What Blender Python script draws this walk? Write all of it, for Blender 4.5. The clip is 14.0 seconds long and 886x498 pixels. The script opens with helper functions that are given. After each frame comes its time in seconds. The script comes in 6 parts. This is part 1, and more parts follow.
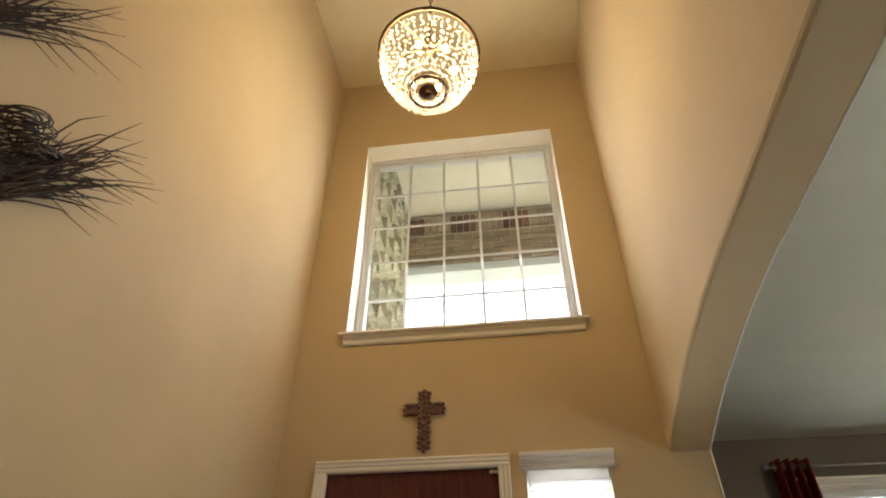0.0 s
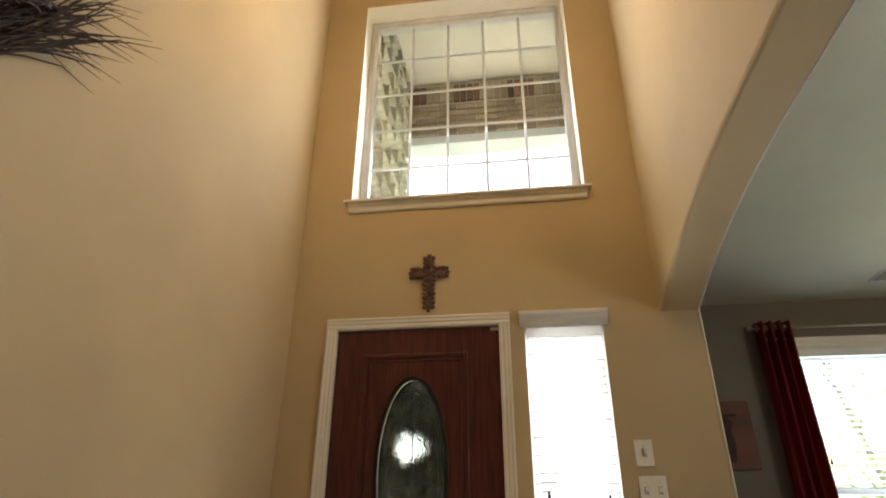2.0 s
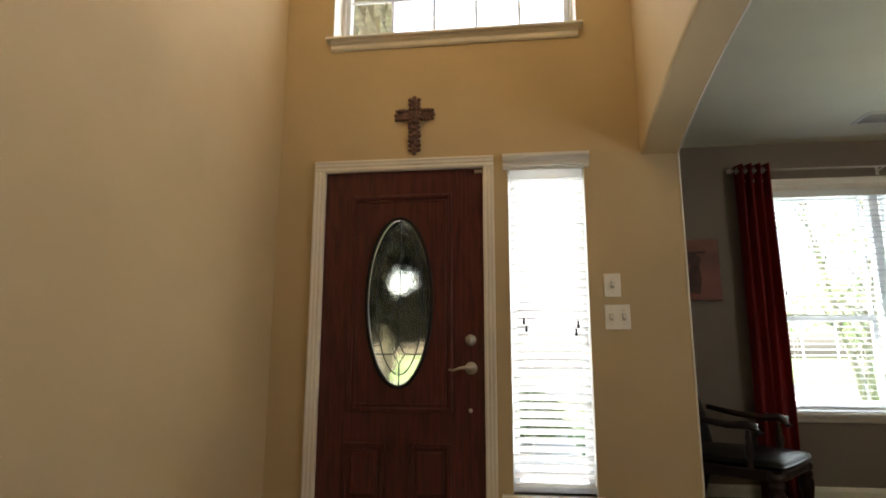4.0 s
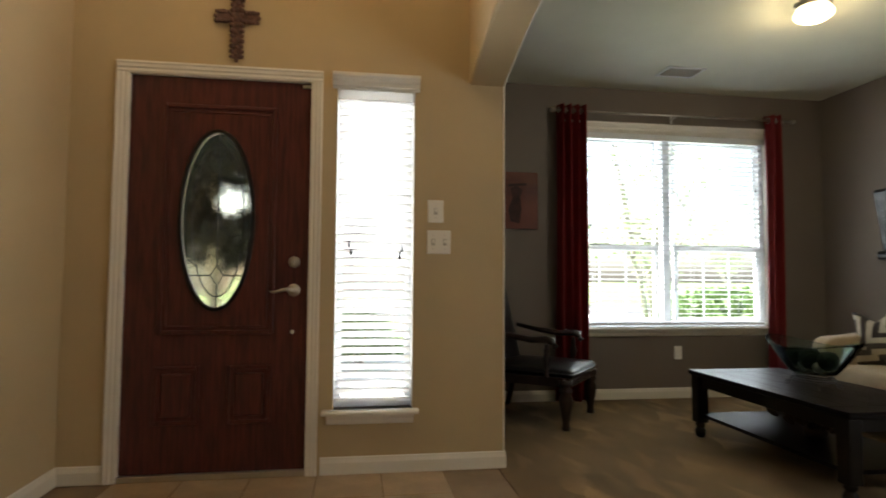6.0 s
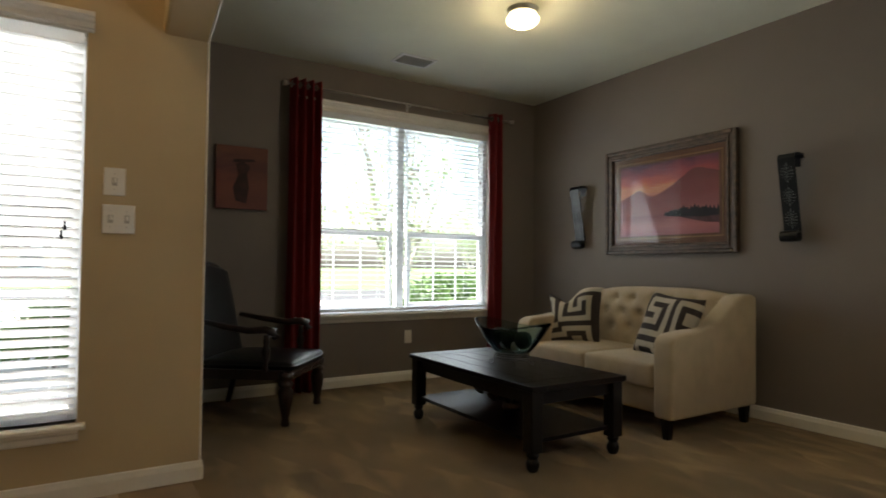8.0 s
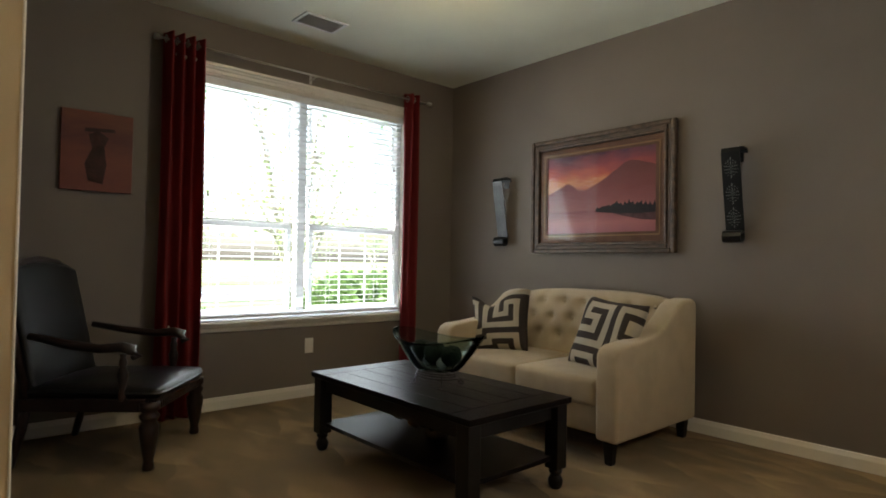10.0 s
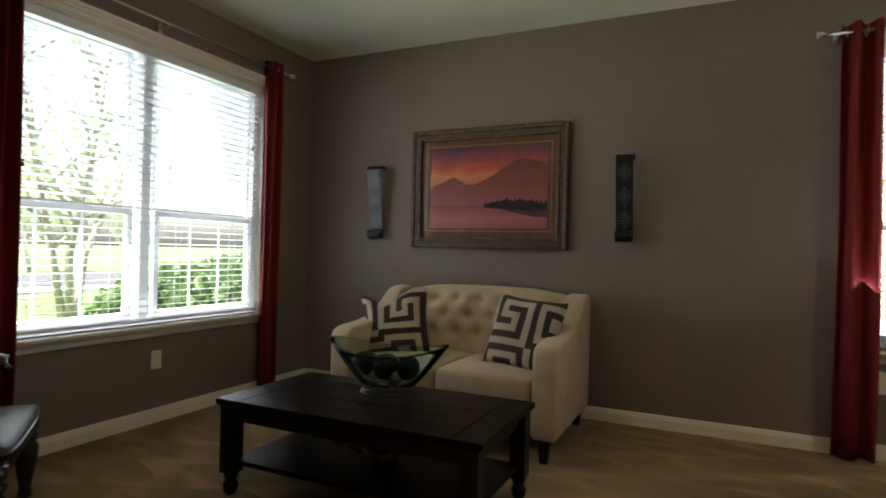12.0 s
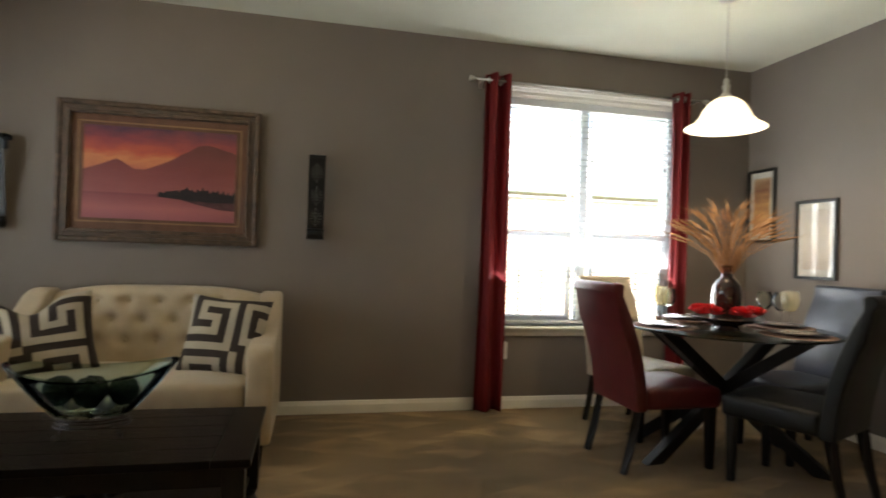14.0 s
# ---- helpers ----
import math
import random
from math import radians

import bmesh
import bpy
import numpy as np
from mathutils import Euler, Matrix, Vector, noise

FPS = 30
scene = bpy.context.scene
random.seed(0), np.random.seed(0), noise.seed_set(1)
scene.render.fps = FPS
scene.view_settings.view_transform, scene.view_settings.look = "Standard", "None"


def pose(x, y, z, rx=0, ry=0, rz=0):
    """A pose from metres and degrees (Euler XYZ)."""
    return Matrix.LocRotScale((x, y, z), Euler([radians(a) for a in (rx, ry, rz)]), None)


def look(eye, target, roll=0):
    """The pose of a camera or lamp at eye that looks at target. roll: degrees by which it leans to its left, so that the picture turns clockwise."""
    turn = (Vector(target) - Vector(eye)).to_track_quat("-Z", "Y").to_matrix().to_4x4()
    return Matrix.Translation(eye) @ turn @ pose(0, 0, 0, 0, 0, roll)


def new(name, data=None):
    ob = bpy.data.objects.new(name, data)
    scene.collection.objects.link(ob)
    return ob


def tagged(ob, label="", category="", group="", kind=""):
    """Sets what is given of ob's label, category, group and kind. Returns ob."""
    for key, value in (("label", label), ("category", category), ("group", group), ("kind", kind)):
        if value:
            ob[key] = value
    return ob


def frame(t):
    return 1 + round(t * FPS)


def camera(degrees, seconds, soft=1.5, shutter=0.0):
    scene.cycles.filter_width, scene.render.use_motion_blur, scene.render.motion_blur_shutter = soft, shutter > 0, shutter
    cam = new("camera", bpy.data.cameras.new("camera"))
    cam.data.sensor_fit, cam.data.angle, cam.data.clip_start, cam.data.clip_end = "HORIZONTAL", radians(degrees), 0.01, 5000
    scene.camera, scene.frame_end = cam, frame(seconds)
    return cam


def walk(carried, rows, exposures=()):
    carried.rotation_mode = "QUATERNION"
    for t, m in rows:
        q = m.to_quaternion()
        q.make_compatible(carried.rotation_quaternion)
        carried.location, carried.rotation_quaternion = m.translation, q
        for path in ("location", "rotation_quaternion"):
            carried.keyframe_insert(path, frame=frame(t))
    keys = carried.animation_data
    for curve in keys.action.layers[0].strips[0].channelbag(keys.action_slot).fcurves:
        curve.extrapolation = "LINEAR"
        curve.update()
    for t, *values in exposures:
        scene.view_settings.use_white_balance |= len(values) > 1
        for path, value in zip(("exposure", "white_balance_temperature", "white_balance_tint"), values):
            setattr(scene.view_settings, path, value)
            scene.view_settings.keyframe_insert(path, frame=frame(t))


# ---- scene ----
cam = camera(75.0, 14.0, soft=1.7, shutter=0.4)
PATH = [
    (0, (0.135, 0.19, 1.09), (-0.08, 1.742, 2.333), 0.1),
    (0.5, (0.136, 0.191, 1.073), (-0.087, 1.796, 2.246), 0.1),
    (1, (0.129, 0.194, 1.047), (-0.101, 1.851, 2.143), 0.2),
    (1.5, (0.119, 0.194, 1.024), (-0.118, 1.909, 2.026), 0.3),
    (2, (0.114, 0.181, 1.031), (-0.132, 1.959, 1.912), 0.3),
    (2.5, (0.124, 0.183, 0.994), (-0.137, 2.005, 1.776), 0.5),
    (2.7, (0.123, 0.177, 0.984), (-0.14, 2.02, 1.713), 0.6),
    (4.8, (0.185, 0.083, 1.024), (0.018, 2.063, 1.248), 0.3),
    (5, (0.181, 0.088, 1.015), (0.083, 2.075, 1.223), 0.3),
    (5.5, (0.217, 0.083, 1.008), (0.298, 2.076, 1.159), 0.4),
    (6, (0.258, 0.102, 1.007), (0.552, 2.077, 1.113), 0.4),
    (6.5, (0.323, 0.145, 1.016), (0.846, 2.073, 1.1), 0.5),
    (7, (0.414, 0.172, 1.013), (1.132, 2.038, 1.086), 0.4),
    (7.5, (0.504, 0.216, 1.018), (1.395, 2.005, 1.078), 0.6),
    (8, (0.587, 0.243, 1.008), (1.635, 1.946, 1.071), 0.5),
    (8.5, (0.66, 0.322, 1.031), (1.843, 1.934, 1.088), 0.5),
    (8.7, (0.714, 0.341, 1.033), (1.925, 1.931, 1.088), 0.8),
    (10.8, (0.868, 1.179, 1.064), (2.348, 2.524, 1.09), 1.0),
    (11, (0.817, 1.264, 1.069), (2.358, 2.54, 1.089), 1.2),
    (11.5, (0.673, 1.498, 1.077), (2.355, 2.579, 1.095), 1.3),
    (12, (0.544, 1.719, 1.098), (2.354, 2.57, 1.109), 1.4),
    (12.5, (0.477, 1.945, 1.118), (2.396, 2.509, 1.125), 1.5),
    (13, (0.446, 2.058, 1.143), (2.428, 2.321, 1.136), 1.6),
    (13.5, (0.437, 2.138, 1.122), (2.436, 2.074, 1.132), 1.8),
    (14, (0.445, 2.278, 1.128), (2.395, 1.836, 1.143), 1.9),
]
walk(cam, [(t, look(eye, target, roll)) for t, eye, target, roll in PATH],
     exposures=[(0, 2.77), (2.5, 2.75), (5, 2.70), (6.5, 2.62), (7.5, 2.42), (8, 2.33), (8.5, 2.36), (11, 2.9), (11.5, 2.65), (12.5, 2.2), (13, 2.1), (13.5, 2.37), (14, 2.8)])

# ---- world and light ----
world = bpy.data.worlds.new("sky")
scene.world = world
world.use_nodes = True
wn = world.node_tree
sky = wn.nodes.new("ShaderNodeTexSky")
sky.sky_type = "NISHITA"
sky.sun_disc = False
sky.sun_elevation, sky.sun_rotation = radians(55.8), radians(297.5)
sky.dust_density = 4.0
wn.links.new(sky.outputs[0], wn.nodes["Background"].inputs[0])
wn.nodes["Background"].inputs[1].default_value = 0.15
sun = new("sun", bpy.data.lights.new("sun", "SUN"))
sun.data.energy, sun.data.angle, sun.data.color = 5.0, radians(0.6), (1.0, 0.95, 0.87)
sun.matrix_world = look((-5, 2.6, 8.3), (0.0, 0.0, 0.0))


def area_lamp(name, m, w, h, watts, color):
    d = bpy.data.lights.new(name, "AREA")
    d.shape, d.size, d.size_y, d.energy, d.color = "RECTANGLE", w, h, watts, color
    ob = new(name, d)
    ob.matrix_world = m
    return ob


def bulb_light(name, at, watts, radius, color):
    d = bpy.data.lights.new(name, "POINT")
    d.energy, d.shadow_soft_size, d.color = watts, radius, color
    ob = new(name, d)
    ob.location = at
    return ob


E, N, S, C = 4.57, 4.90, -1.24, 2.72      # east, north and south walls of the long room, its ceiling
D, FW, FE, FT = 3.25, -1.20, 0.87, 5.50   # door wall, foyer west and east walls, foyer ceiling
AL = 1.07                                 # long-room face of the arch wall
FS = -2.6                                 # south end of the foyer
F0 = -0.02                                # floor level

# daylight in the window openings
area_lamp("daylight_north", look((3.02, N + 0.36, 1.40), (3.02, N - 0.84, 1.85)), 1.9, 1.7, 9.8, (0.93, 0.98, 1.0))
area_lamp("daylight_east", look((E + 0.36, 0.22, 1.40), (E - 0.76, 0.22, 2.55)), 1.5, 1.7, 15.5, (0.95, 0.98, 1.0))
area_lamp("daylight_side", look((0.35, D + 0.09, 1.2), (0.35, 0, 1.1)), 0.4, 1.6, 2.1, (0.95, 0.98, 1.0))
area_lamp("daylight_upper", look((-0.17, D + 0.16, 3.8), (-0.17, 0, 3.2)), 1.35, 1.6, 3.7, (0.97, 0.98, 1.0))
bulb_light("chandelier_light", (-0.19, 1.97, 3.82), 6.6, 0.12, (1.0, 0.72, 0.40))
bulb_light("flush_light", (3.005, 3.19, 2.58), 2.3, 0.06, (1.0, 0.78, 0.45))
bulb_light("pendant_light", (3.42, -0.09, 1.98), 2.8, 0.06, (1.0, 0.80, 0.52))


# ---- materials ----
def mat(name, color, rough=0.6, metal=0.0, var=0.12, scale=6.0, fine=120.0, bump=0.15, color2=None, spec=0.5, stretch=(1, 1, 1), coat=0.0, sheen=0.0, per_object=0.0):
    m = bpy.data.materials.new(name)
    m.use_nodes = True
    nt = m.node_tree
    b = nt.nodes["Principled BSDF"]
    b.inputs["Roughness"].default_value = rough
    b.inputs["Metallic"].default_value = metal
    b.inputs["Specular IOR Level"].default_value = spec
    b.inputs["Coat Weight"].default_value = coat
    b.inputs["Sheen Weight"].default_value = sheen
    tc = nt.nodes.new("ShaderNodeTexCoord")
    mp = nt.nodes.new("ShaderNodeMapping")
    mp.inputs["Scale"].default_value = stretch
    nt.links.new(tc.outputs["Object"], mp.inputs["Vector"])
    big = nt.nodes.new("ShaderNodeTexNoise")
    big.inputs["Scale"].default_value, big.inputs["Detail"].default_value = scale, 4
    small = nt.nodes.new("ShaderNodeTexNoise")
    small.inputs["Scale"].default_value, small.inputs["Detail"].default_value = fine, 2
    for n in (big, small):
        nt.links.new(mp.outputs[0], n.inputs["Vector"])
    mix = nt.nodes.new("ShaderNodeMix")
    mix.data_type = "RGBA"
    c2 = color2 or tuple(c * (1 - 2.2 * var) for c in color)
    mix.inputs["A"].default_value, mix.inputs["B"].default_value = (*color, 1), (*c2, 1)
    add = nt.nodes.new("ShaderNodeMath")
    add.operation = "MULTIPLY_ADD"
    add.inputs[1].default_value = 0.3
    ramp = nt.nodes.new("ShaderNodeMapRange")
    ramp.inputs["From Min"].default_value, ramp.inputs["From Max"].default_value = 0.45, 0.85
    nt.links.new(small.outputs[0], add.inputs[0])
    nt.links.new(big.outputs[0], add.inputs[2])
    nt.links.new(add.outputs[0], ramp.inputs["Value"])
    if per_object:
        info = nt.nodes.new("ShaderNodeObjectInfo")
        plus = nt.nodes.new("ShaderNodeMath")
        plus.operation = "MULTIPLY_ADD"
        plus.inputs[1].default_value = per_object
        nt.links.new(info.outputs["Random"], plus.inputs[0])
        nt.links.new(ramp.outputs[0], plus.inputs[2])
        nt.links.new(plus.outputs[0], mix.inputs["Factor"])
    else:
        nt.links.new(ramp.outputs[0], mix.inputs["Factor"])
    nt.links.new(mix.outputs["Result"], b.inputs["Base Color"])
    if bump:
        bp = nt.nodes.new("ShaderNodeBump")
        bp.inputs["Strength"].default_value, bp.inputs["Distance"].default_value = bump, 0.004
        nt.links.new(small.outputs[0], bp.inputs["Height"])
        nt.links.new(bp.outputs[0], b.inputs["Normal"])
    return m


def glass(name, tint=(1, 1, 1), gloss=0.1, rough=0.02):
    m = bpy.data.materials.new(name)
    m.use_nodes = True
    nt = m.node_tree
    nt.nodes.remove(nt.nodes["Principled BSDF"])
    tr, gl, mx = (nt.nodes.new("ShaderNode" + k) for k in ("BsdfTransparent", "BsdfGlossy", "MixShader"))
    lw = nt.nodes.new("ShaderNodeLayerWeight")
    lw.inputs[0].default_value = gloss
    tr.inputs[0].default_value = (*tint, 1)
    gl.inputs["Roughness"].default_value = rough
    nt.links.new(lw.outputs["Fresnel"], mx.inputs[0])
    nt.links.new(tr.outputs[0], mx.inputs[1])
    nt.links.new(gl.outputs[0], mx.inputs[2])
    nt.links.new(mx.outputs[0], nt.nodes["Material Output"].inputs[0])
    return m


def crystal(name, tint, body, milky, gloss=0.35):
    """Thin cut or frosted glass: part clear, part mirror-like, part glowing through."""
    m = bpy.data.materials.new(name)
    m.use_nodes = True
    nt = m.node_tree
    nt.nodes.remove(nt.nodes["Principled BSDF"])
    tr, gl, tl, m1, m2 = (nt.nodes.new("ShaderNode" + k) for k in ("BsdfTransparent", "BsdfGlossy", "BsdfTranslucent", "MixShader", "MixShader"))
    tr.inputs[0].default_value = (*tint, 1)
    gl.inputs["Roughness"].default_value = 0.05
    tl.inputs[0].default_value = (*body, 1)
    m1.inputs[0].default_value, m2.inputs[0].default_value = gloss, milky
    nt.links.new(tr.outputs[0], m1.inputs[1])
    nt.links.new(gl.outputs[0], m1.inputs[2])
    nt.links.new(m1.outputs[0], m2.inputs[1])
    nt.links.new(tl.outputs[0], m2.inputs[2])
    nt.links.new(m2.outputs[0], nt.nodes["Material Output"].inputs[0])
    return m


def glow(name, color, strength):
    m = bpy.data.materials.new(name)
    m.use_nodes = True
    b = m.node_tree.nodes["Principled BSDF"]
    b.inputs["Base Color"].default_value = (0.9, 0.87, 0.8, 1)
    b.inputs["Roughness"].default_value = 0.35
    b.inputs["Emission Color"].default_value = (*color, 1)
    b.inputs["Emission Strength"].default_value = strength
    return m


def translucent(name, color, amount, rough=0.5):
    m = mat(name, color, rough, var=0.05)
    nt = m.node_tree
    b, out = nt.nodes["Principled BSDF"], nt.nodes["Material Output"]
    t, mx = nt.nodes.new("ShaderNodeBsdfTranslucent"), nt.nodes.new("ShaderNodeMixShader")
    t.inputs[0].default_value = (*color, 1)
    mx.inputs[0].default_value = amount
    nt.links.new(b.outputs[0], mx.inputs[1])
    nt.links.new(t.outputs[0], mx.inputs[2])
    nt.links.new(mx.outputs[0], out.inputs[0])
    return m


TAN = mat("tan_wall_paint", (0.55, 0.435, 0.265), 0.75, var=0.05, scale=1.6, fine=240, bump=0.25, spec=0.25)
TAUPE = mat("taupe_wall_paint", (0.205, 0.175, 0.152), 0.7, var=0.05, scale=1.4, fine=240, bump=0.25, spec=0.25)
SOFFIT = mat("cream_soffit_paint", (0.88, 0.84, 0.72), 0.7, var=0.04, scale=2.0, bump=0.2)
LIVCEIL = mat("cream_ceiling_paint", (0.70, 0.70, 0.58), 0.9, var=0.04, scale=2.0, fine=160, bump=0.5, spec=0.1)
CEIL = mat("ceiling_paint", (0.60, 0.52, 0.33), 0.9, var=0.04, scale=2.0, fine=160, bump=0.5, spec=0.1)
TRIM = mat("white_trim_paint", (0.80, 0.77, 0.70), 0.35, var=0.04, scale=3, fine=60, bump=0.06)
TILE = mat("beige_floor_tile", (0.52, 0.38, 0.25), 0.3, var=0.14, scale=5, fine=50, bump=0.15, per_object=0.5)
GROUT = mat("tile_grout", (0.30, 0.22, 0.15), 0.9, var=0.1)
CARPET = mat("beige_carpet", (0.38, 0.255, 0.125), 0.95, var=0.31, scale=2.0, fine=420, bump=0.9, spec=0.03, stretch=(1.0, 0.8, 1), sheen=0.15)


def vacuum_marks(m):
    """Soft brushed swipes where the pile lies one way or the other."""
    nt = m.node_tree
    mix = next(n for n in nt.nodes if n.bl_idname == "ShaderNodeMix")
    old = mix.inputs["Factor"].links[0].from_socket
    tc = next(n for n in nt.nodes if n.bl_idname == "ShaderNodeTexCoord")
    total = None
    def node(kind, **sets):
        n = nt.nodes.new("ShaderNode" + kind)
        if "operation" in sets:
            n.operation = sets["operation"]
        return n

    for turn, wide, long, weight, shift in ((0.75, 0.22, 0.50, -0.26, 0.0), (-0.65, 0.26, 0.44, -0.20, 3.7), (1.75, 0.30, 0.55, 0.07, 7.1), (2.6, 0.20, 0.36, -0.14, 1.9)):
        mp = node("Mapping")
        mp.inputs["Location"].default_value = (shift, shift * 0.6, 0)
        mp.inputs["Rotation"].default_value = (0, 0, turn)
        mp.inputs["Scale"].default_value = (1 / wide, 1 / long, 1)
        wob = node("TexNoise")
        wob.inputs["Scale"].default_value, wob.inputs["Detail"].default_value = 1.1, 3.0
        push = node("VectorMath", operation="MULTIPLY_ADD")
        push.inputs[1].default_value = (0.7, 0.7, 0.0)
        cell, sep = node("VectorMath", operation="FLOOR"), node("SeparateXYZ")
        part_of = node("VectorMath", operation="FRACTION")
        dice = node("TexWhiteNoise")
        diff = node("Math", operation="SUBTRACT")
        edge = node("MapRange")
        edge.inputs["From Min"].default_value, edge.inputs["From Max"].default_value = -0.02, 0.30
        keep = node("MapRange")
        keep.inputs["From Min"].default_value, keep.inputs["From Max"].default_value = 0.50, 0.85
        keep.inputs["To Max"].default_value = weight
        tail = node("MapRange")
        tail.inputs["From Min"].default_value, tail.inputs["From Max"].default_value = 1.0, 0.75
        mul, mul2 = node("Math", operation="MULTIPLY"), node("Math", operation="MULTIPLY")
        nt.links.new(tc.outputs["Object"], mp.inputs[0])
        nt.links.new(mp.outputs[0], wob.inputs["Vector"])
        nt.links.new(wob.outputs["Color"], push.inputs[0])
        nt.links.new(mp.outputs[0], push.inputs[2])
        nt.links.new(push.outputs[0], cell.inputs[0])
        nt.links.new(push.outputs[0], part_of.inputs[0])
        nt.links.new(cell.outputs[0], dice.inputs["Vector"])
        nt.links.new(part_of.outputs[0], sep.inputs[0])
        nt.links.new(sep.outputs["Y"], diff.inputs[0])
        nt.links.new(sep.outputs["X"], diff.inputs[1])
        nt.links.new(diff.outputs[0], edge.inputs["Value"])
        nt.links.new(dice.outputs["Value"], keep.inputs["Value"])
        nt.links.new(sep.outputs["Y"], tail.inputs["Value"])
        nt.links.new(edge.outputs[0], mul.inputs[0])
        nt.links.new(keep.outputs[0], mul.inputs[1])
        nt.links.new(mul.outputs[0], mul2.inputs[0])
        nt.links.new(tail.outputs[0], mul2.inputs[1])
        if total is None:
            total = mul2.outputs[0]
        else:
            add = node("Math")
            nt.links.new(total, add.inputs[0])
            nt.links.new(mul2.outputs[0], add.inputs[1])
            total = add.outputs[0]
    blend = nt.nodes.new("ShaderNodeMath")
    blend.operation = "MULTIPLY_ADD"
    blend.inputs[1].default_value = 1.9
    half = nt.nodes.new("ShaderNodeMath")
    half.operation = "MULTIPLY_ADD"
    half.inputs[1].default_value, half.inputs[2].default_value = 0.30, 0.58
    half.use_clamp = blend.use_clamp = True
    nt.links.new(old, half.inputs[0])
    nt.links.new(total, blend.inputs[0])
    nt.links.new(half.outputs[0], blend.inputs[2])
    nt.links.new(blend.outputs[0], mix.inputs["Factor"])


vacuum_marks(CARPET)
# translucency added so backlit frames glow, imitating glare round the windows
VINYL = translucent("white_vinyl_frame", (0.82, 0.84, 0.86), 0.24, 0.4)
SLAT = translucent("white_blind_slat", (0.82, 0.84, 0.85), 0.20, 0.4)
# same slats, paler and more see-through to imitate strong backlight
SLAT_BRIGHT = translucent("bright_white_blind_slat", (0.88, 0.88, 0.87), 0.50, 0.4)
PANE = glass("window_glass", (0.97, 0.98, 0.98), 0.06)
CHROME = mat("brushed_nickel", (0.62, 0.60, 0.56), 0.28, 1.0, var=0.06, fine=200, bump=0.05)
BLACKM = mat("black_iron", (0.02, 0.02, 0.022), 0.4, 0.7, var=0.1, bump=0.2)
PLATE = mat("white_plastic", (0.86, 0.84, 0.78), 0.3, var=0.02, bump=0.02)
STONE = mat("pale_stone", (0.84, 0.80, 0.66), 0.85, var=0.2, scale=9, fine=60, bump=0.9, per_object=0.5)
BRICK = mat("red_brick", (0.50, 0.30, 0.23), 0.85, var=0.18, scale=14, fine=90, bump=0.6, per_object=0.9, color2=(0.22, 0.14, 0.13))
BRICKP = mat("buff_brick", (0.72, 0.60, 0.48), 0.85, var=0.18, scale=14, fine=90, bump=0.6, per_object=0.7)
MORTAR = mat("mortar", (0.74, 0.70, 0.62), 0.9, var=0.1, bump=0.5)
GRASS = mat("lawn_grass", (0.12, 0.20, 0.05), 0.9, var=0.25, scale=3, fine=90, bump=1.0)
CONCRETE = mat("concrete", (0.68, 0.65, 0.58), 0.85, var=0.12, scale=3, fine=60, bump=0.4)
ASPHALT = mat("asphalt", (0.06, 0.06, 0.06), 0.9, var=0.15, fine=90, bump=0.5)


# ---- mesh helpers ----
def part(name, bm, material, parent=None, label="", smooth=False):
    me = bpy.data.meshes.new(name)
    bm.normal_update()
    bm.to_mesh(me)
    bm.free()
    me.materials.append(material)
    if smooth:
        me.polygons.foreach_set("use_smooth", [True] * len(me.polygons))
    ob = new(name, me)
    if parent is not None:
        ob.parent = parent
    if label:
        ob["label"] = label
    return ob


def sibling(name, data, parent, m):
    ob = new(name, data)
    ob.parent = parent
    ob.matrix_local = m
    return ob


def empty(name, m, label, category, group="", kind=""):
    ob = new(name)
    ob.empty_display_size = 0.1
    ob.matrix_world = m
    return tagged(ob, label, category, group, kind)


def box_into(bm, x0, y0, z0, x1, y1, z1, bevel=0.0, segs=2):
    made = bmesh.ops.create_cube(bm, size=1.0)["verts"]
    for v in made:
        v.co = Vector((x0 + (v.co.x + 0.5) * (x1 - x0), y0 + (v.co.y + 0.5) * (y1 - y0), z0 + (v.co.z + 0.5) * (z1 - z0)))
    if bevel:
        edges = list({e for v in made for e in v.link_edges})
        bmesh.ops.bevel(bm, geom=edges, offset=bevel, segments=segs, affect="EDGES", profile=0.5)
    return made


def box(x0, y0, z0, x1, y1, z1, bevel=0.0, segs=2):
    bm = bmesh.new()
    box_into(bm, x0, y0, z0, x1, y1, z1, bevel, segs)
    return bm


def boxes(items, bevel=0.0):
    bm = bmesh.new()
    for it in items:
        box_into(bm, *it, bevel)
    return bm


def lathe(profile, steps=24, bm=None, at=(0, 0, 0)):
    """Turned shape: profile of (radius, height) from the bottom up."""
    bm = bm or bmesh.new()
    rings = []
    for r, z in profile:
        rings.append([bm.verts.new((at[0] + r * math.cos(2 * math.pi * i / steps), at[1] + r * math.sin(2 * math.pi * i / steps), at[2] + z)) for i in range(steps)])
    for a, b in zip(rings, rings[1:]):
        for i in range(steps):
            bm.faces.new((a[i], a[(i + 1) % steps], b[(i + 1) % steps], b[i]))
    if profile[0][0] > 1e-5:
        bm.faces.new(list(reversed(rings[0])))
    if profile[-1][0] > 1e-5:
        bm.faces.new(rings[-1])
    return bm


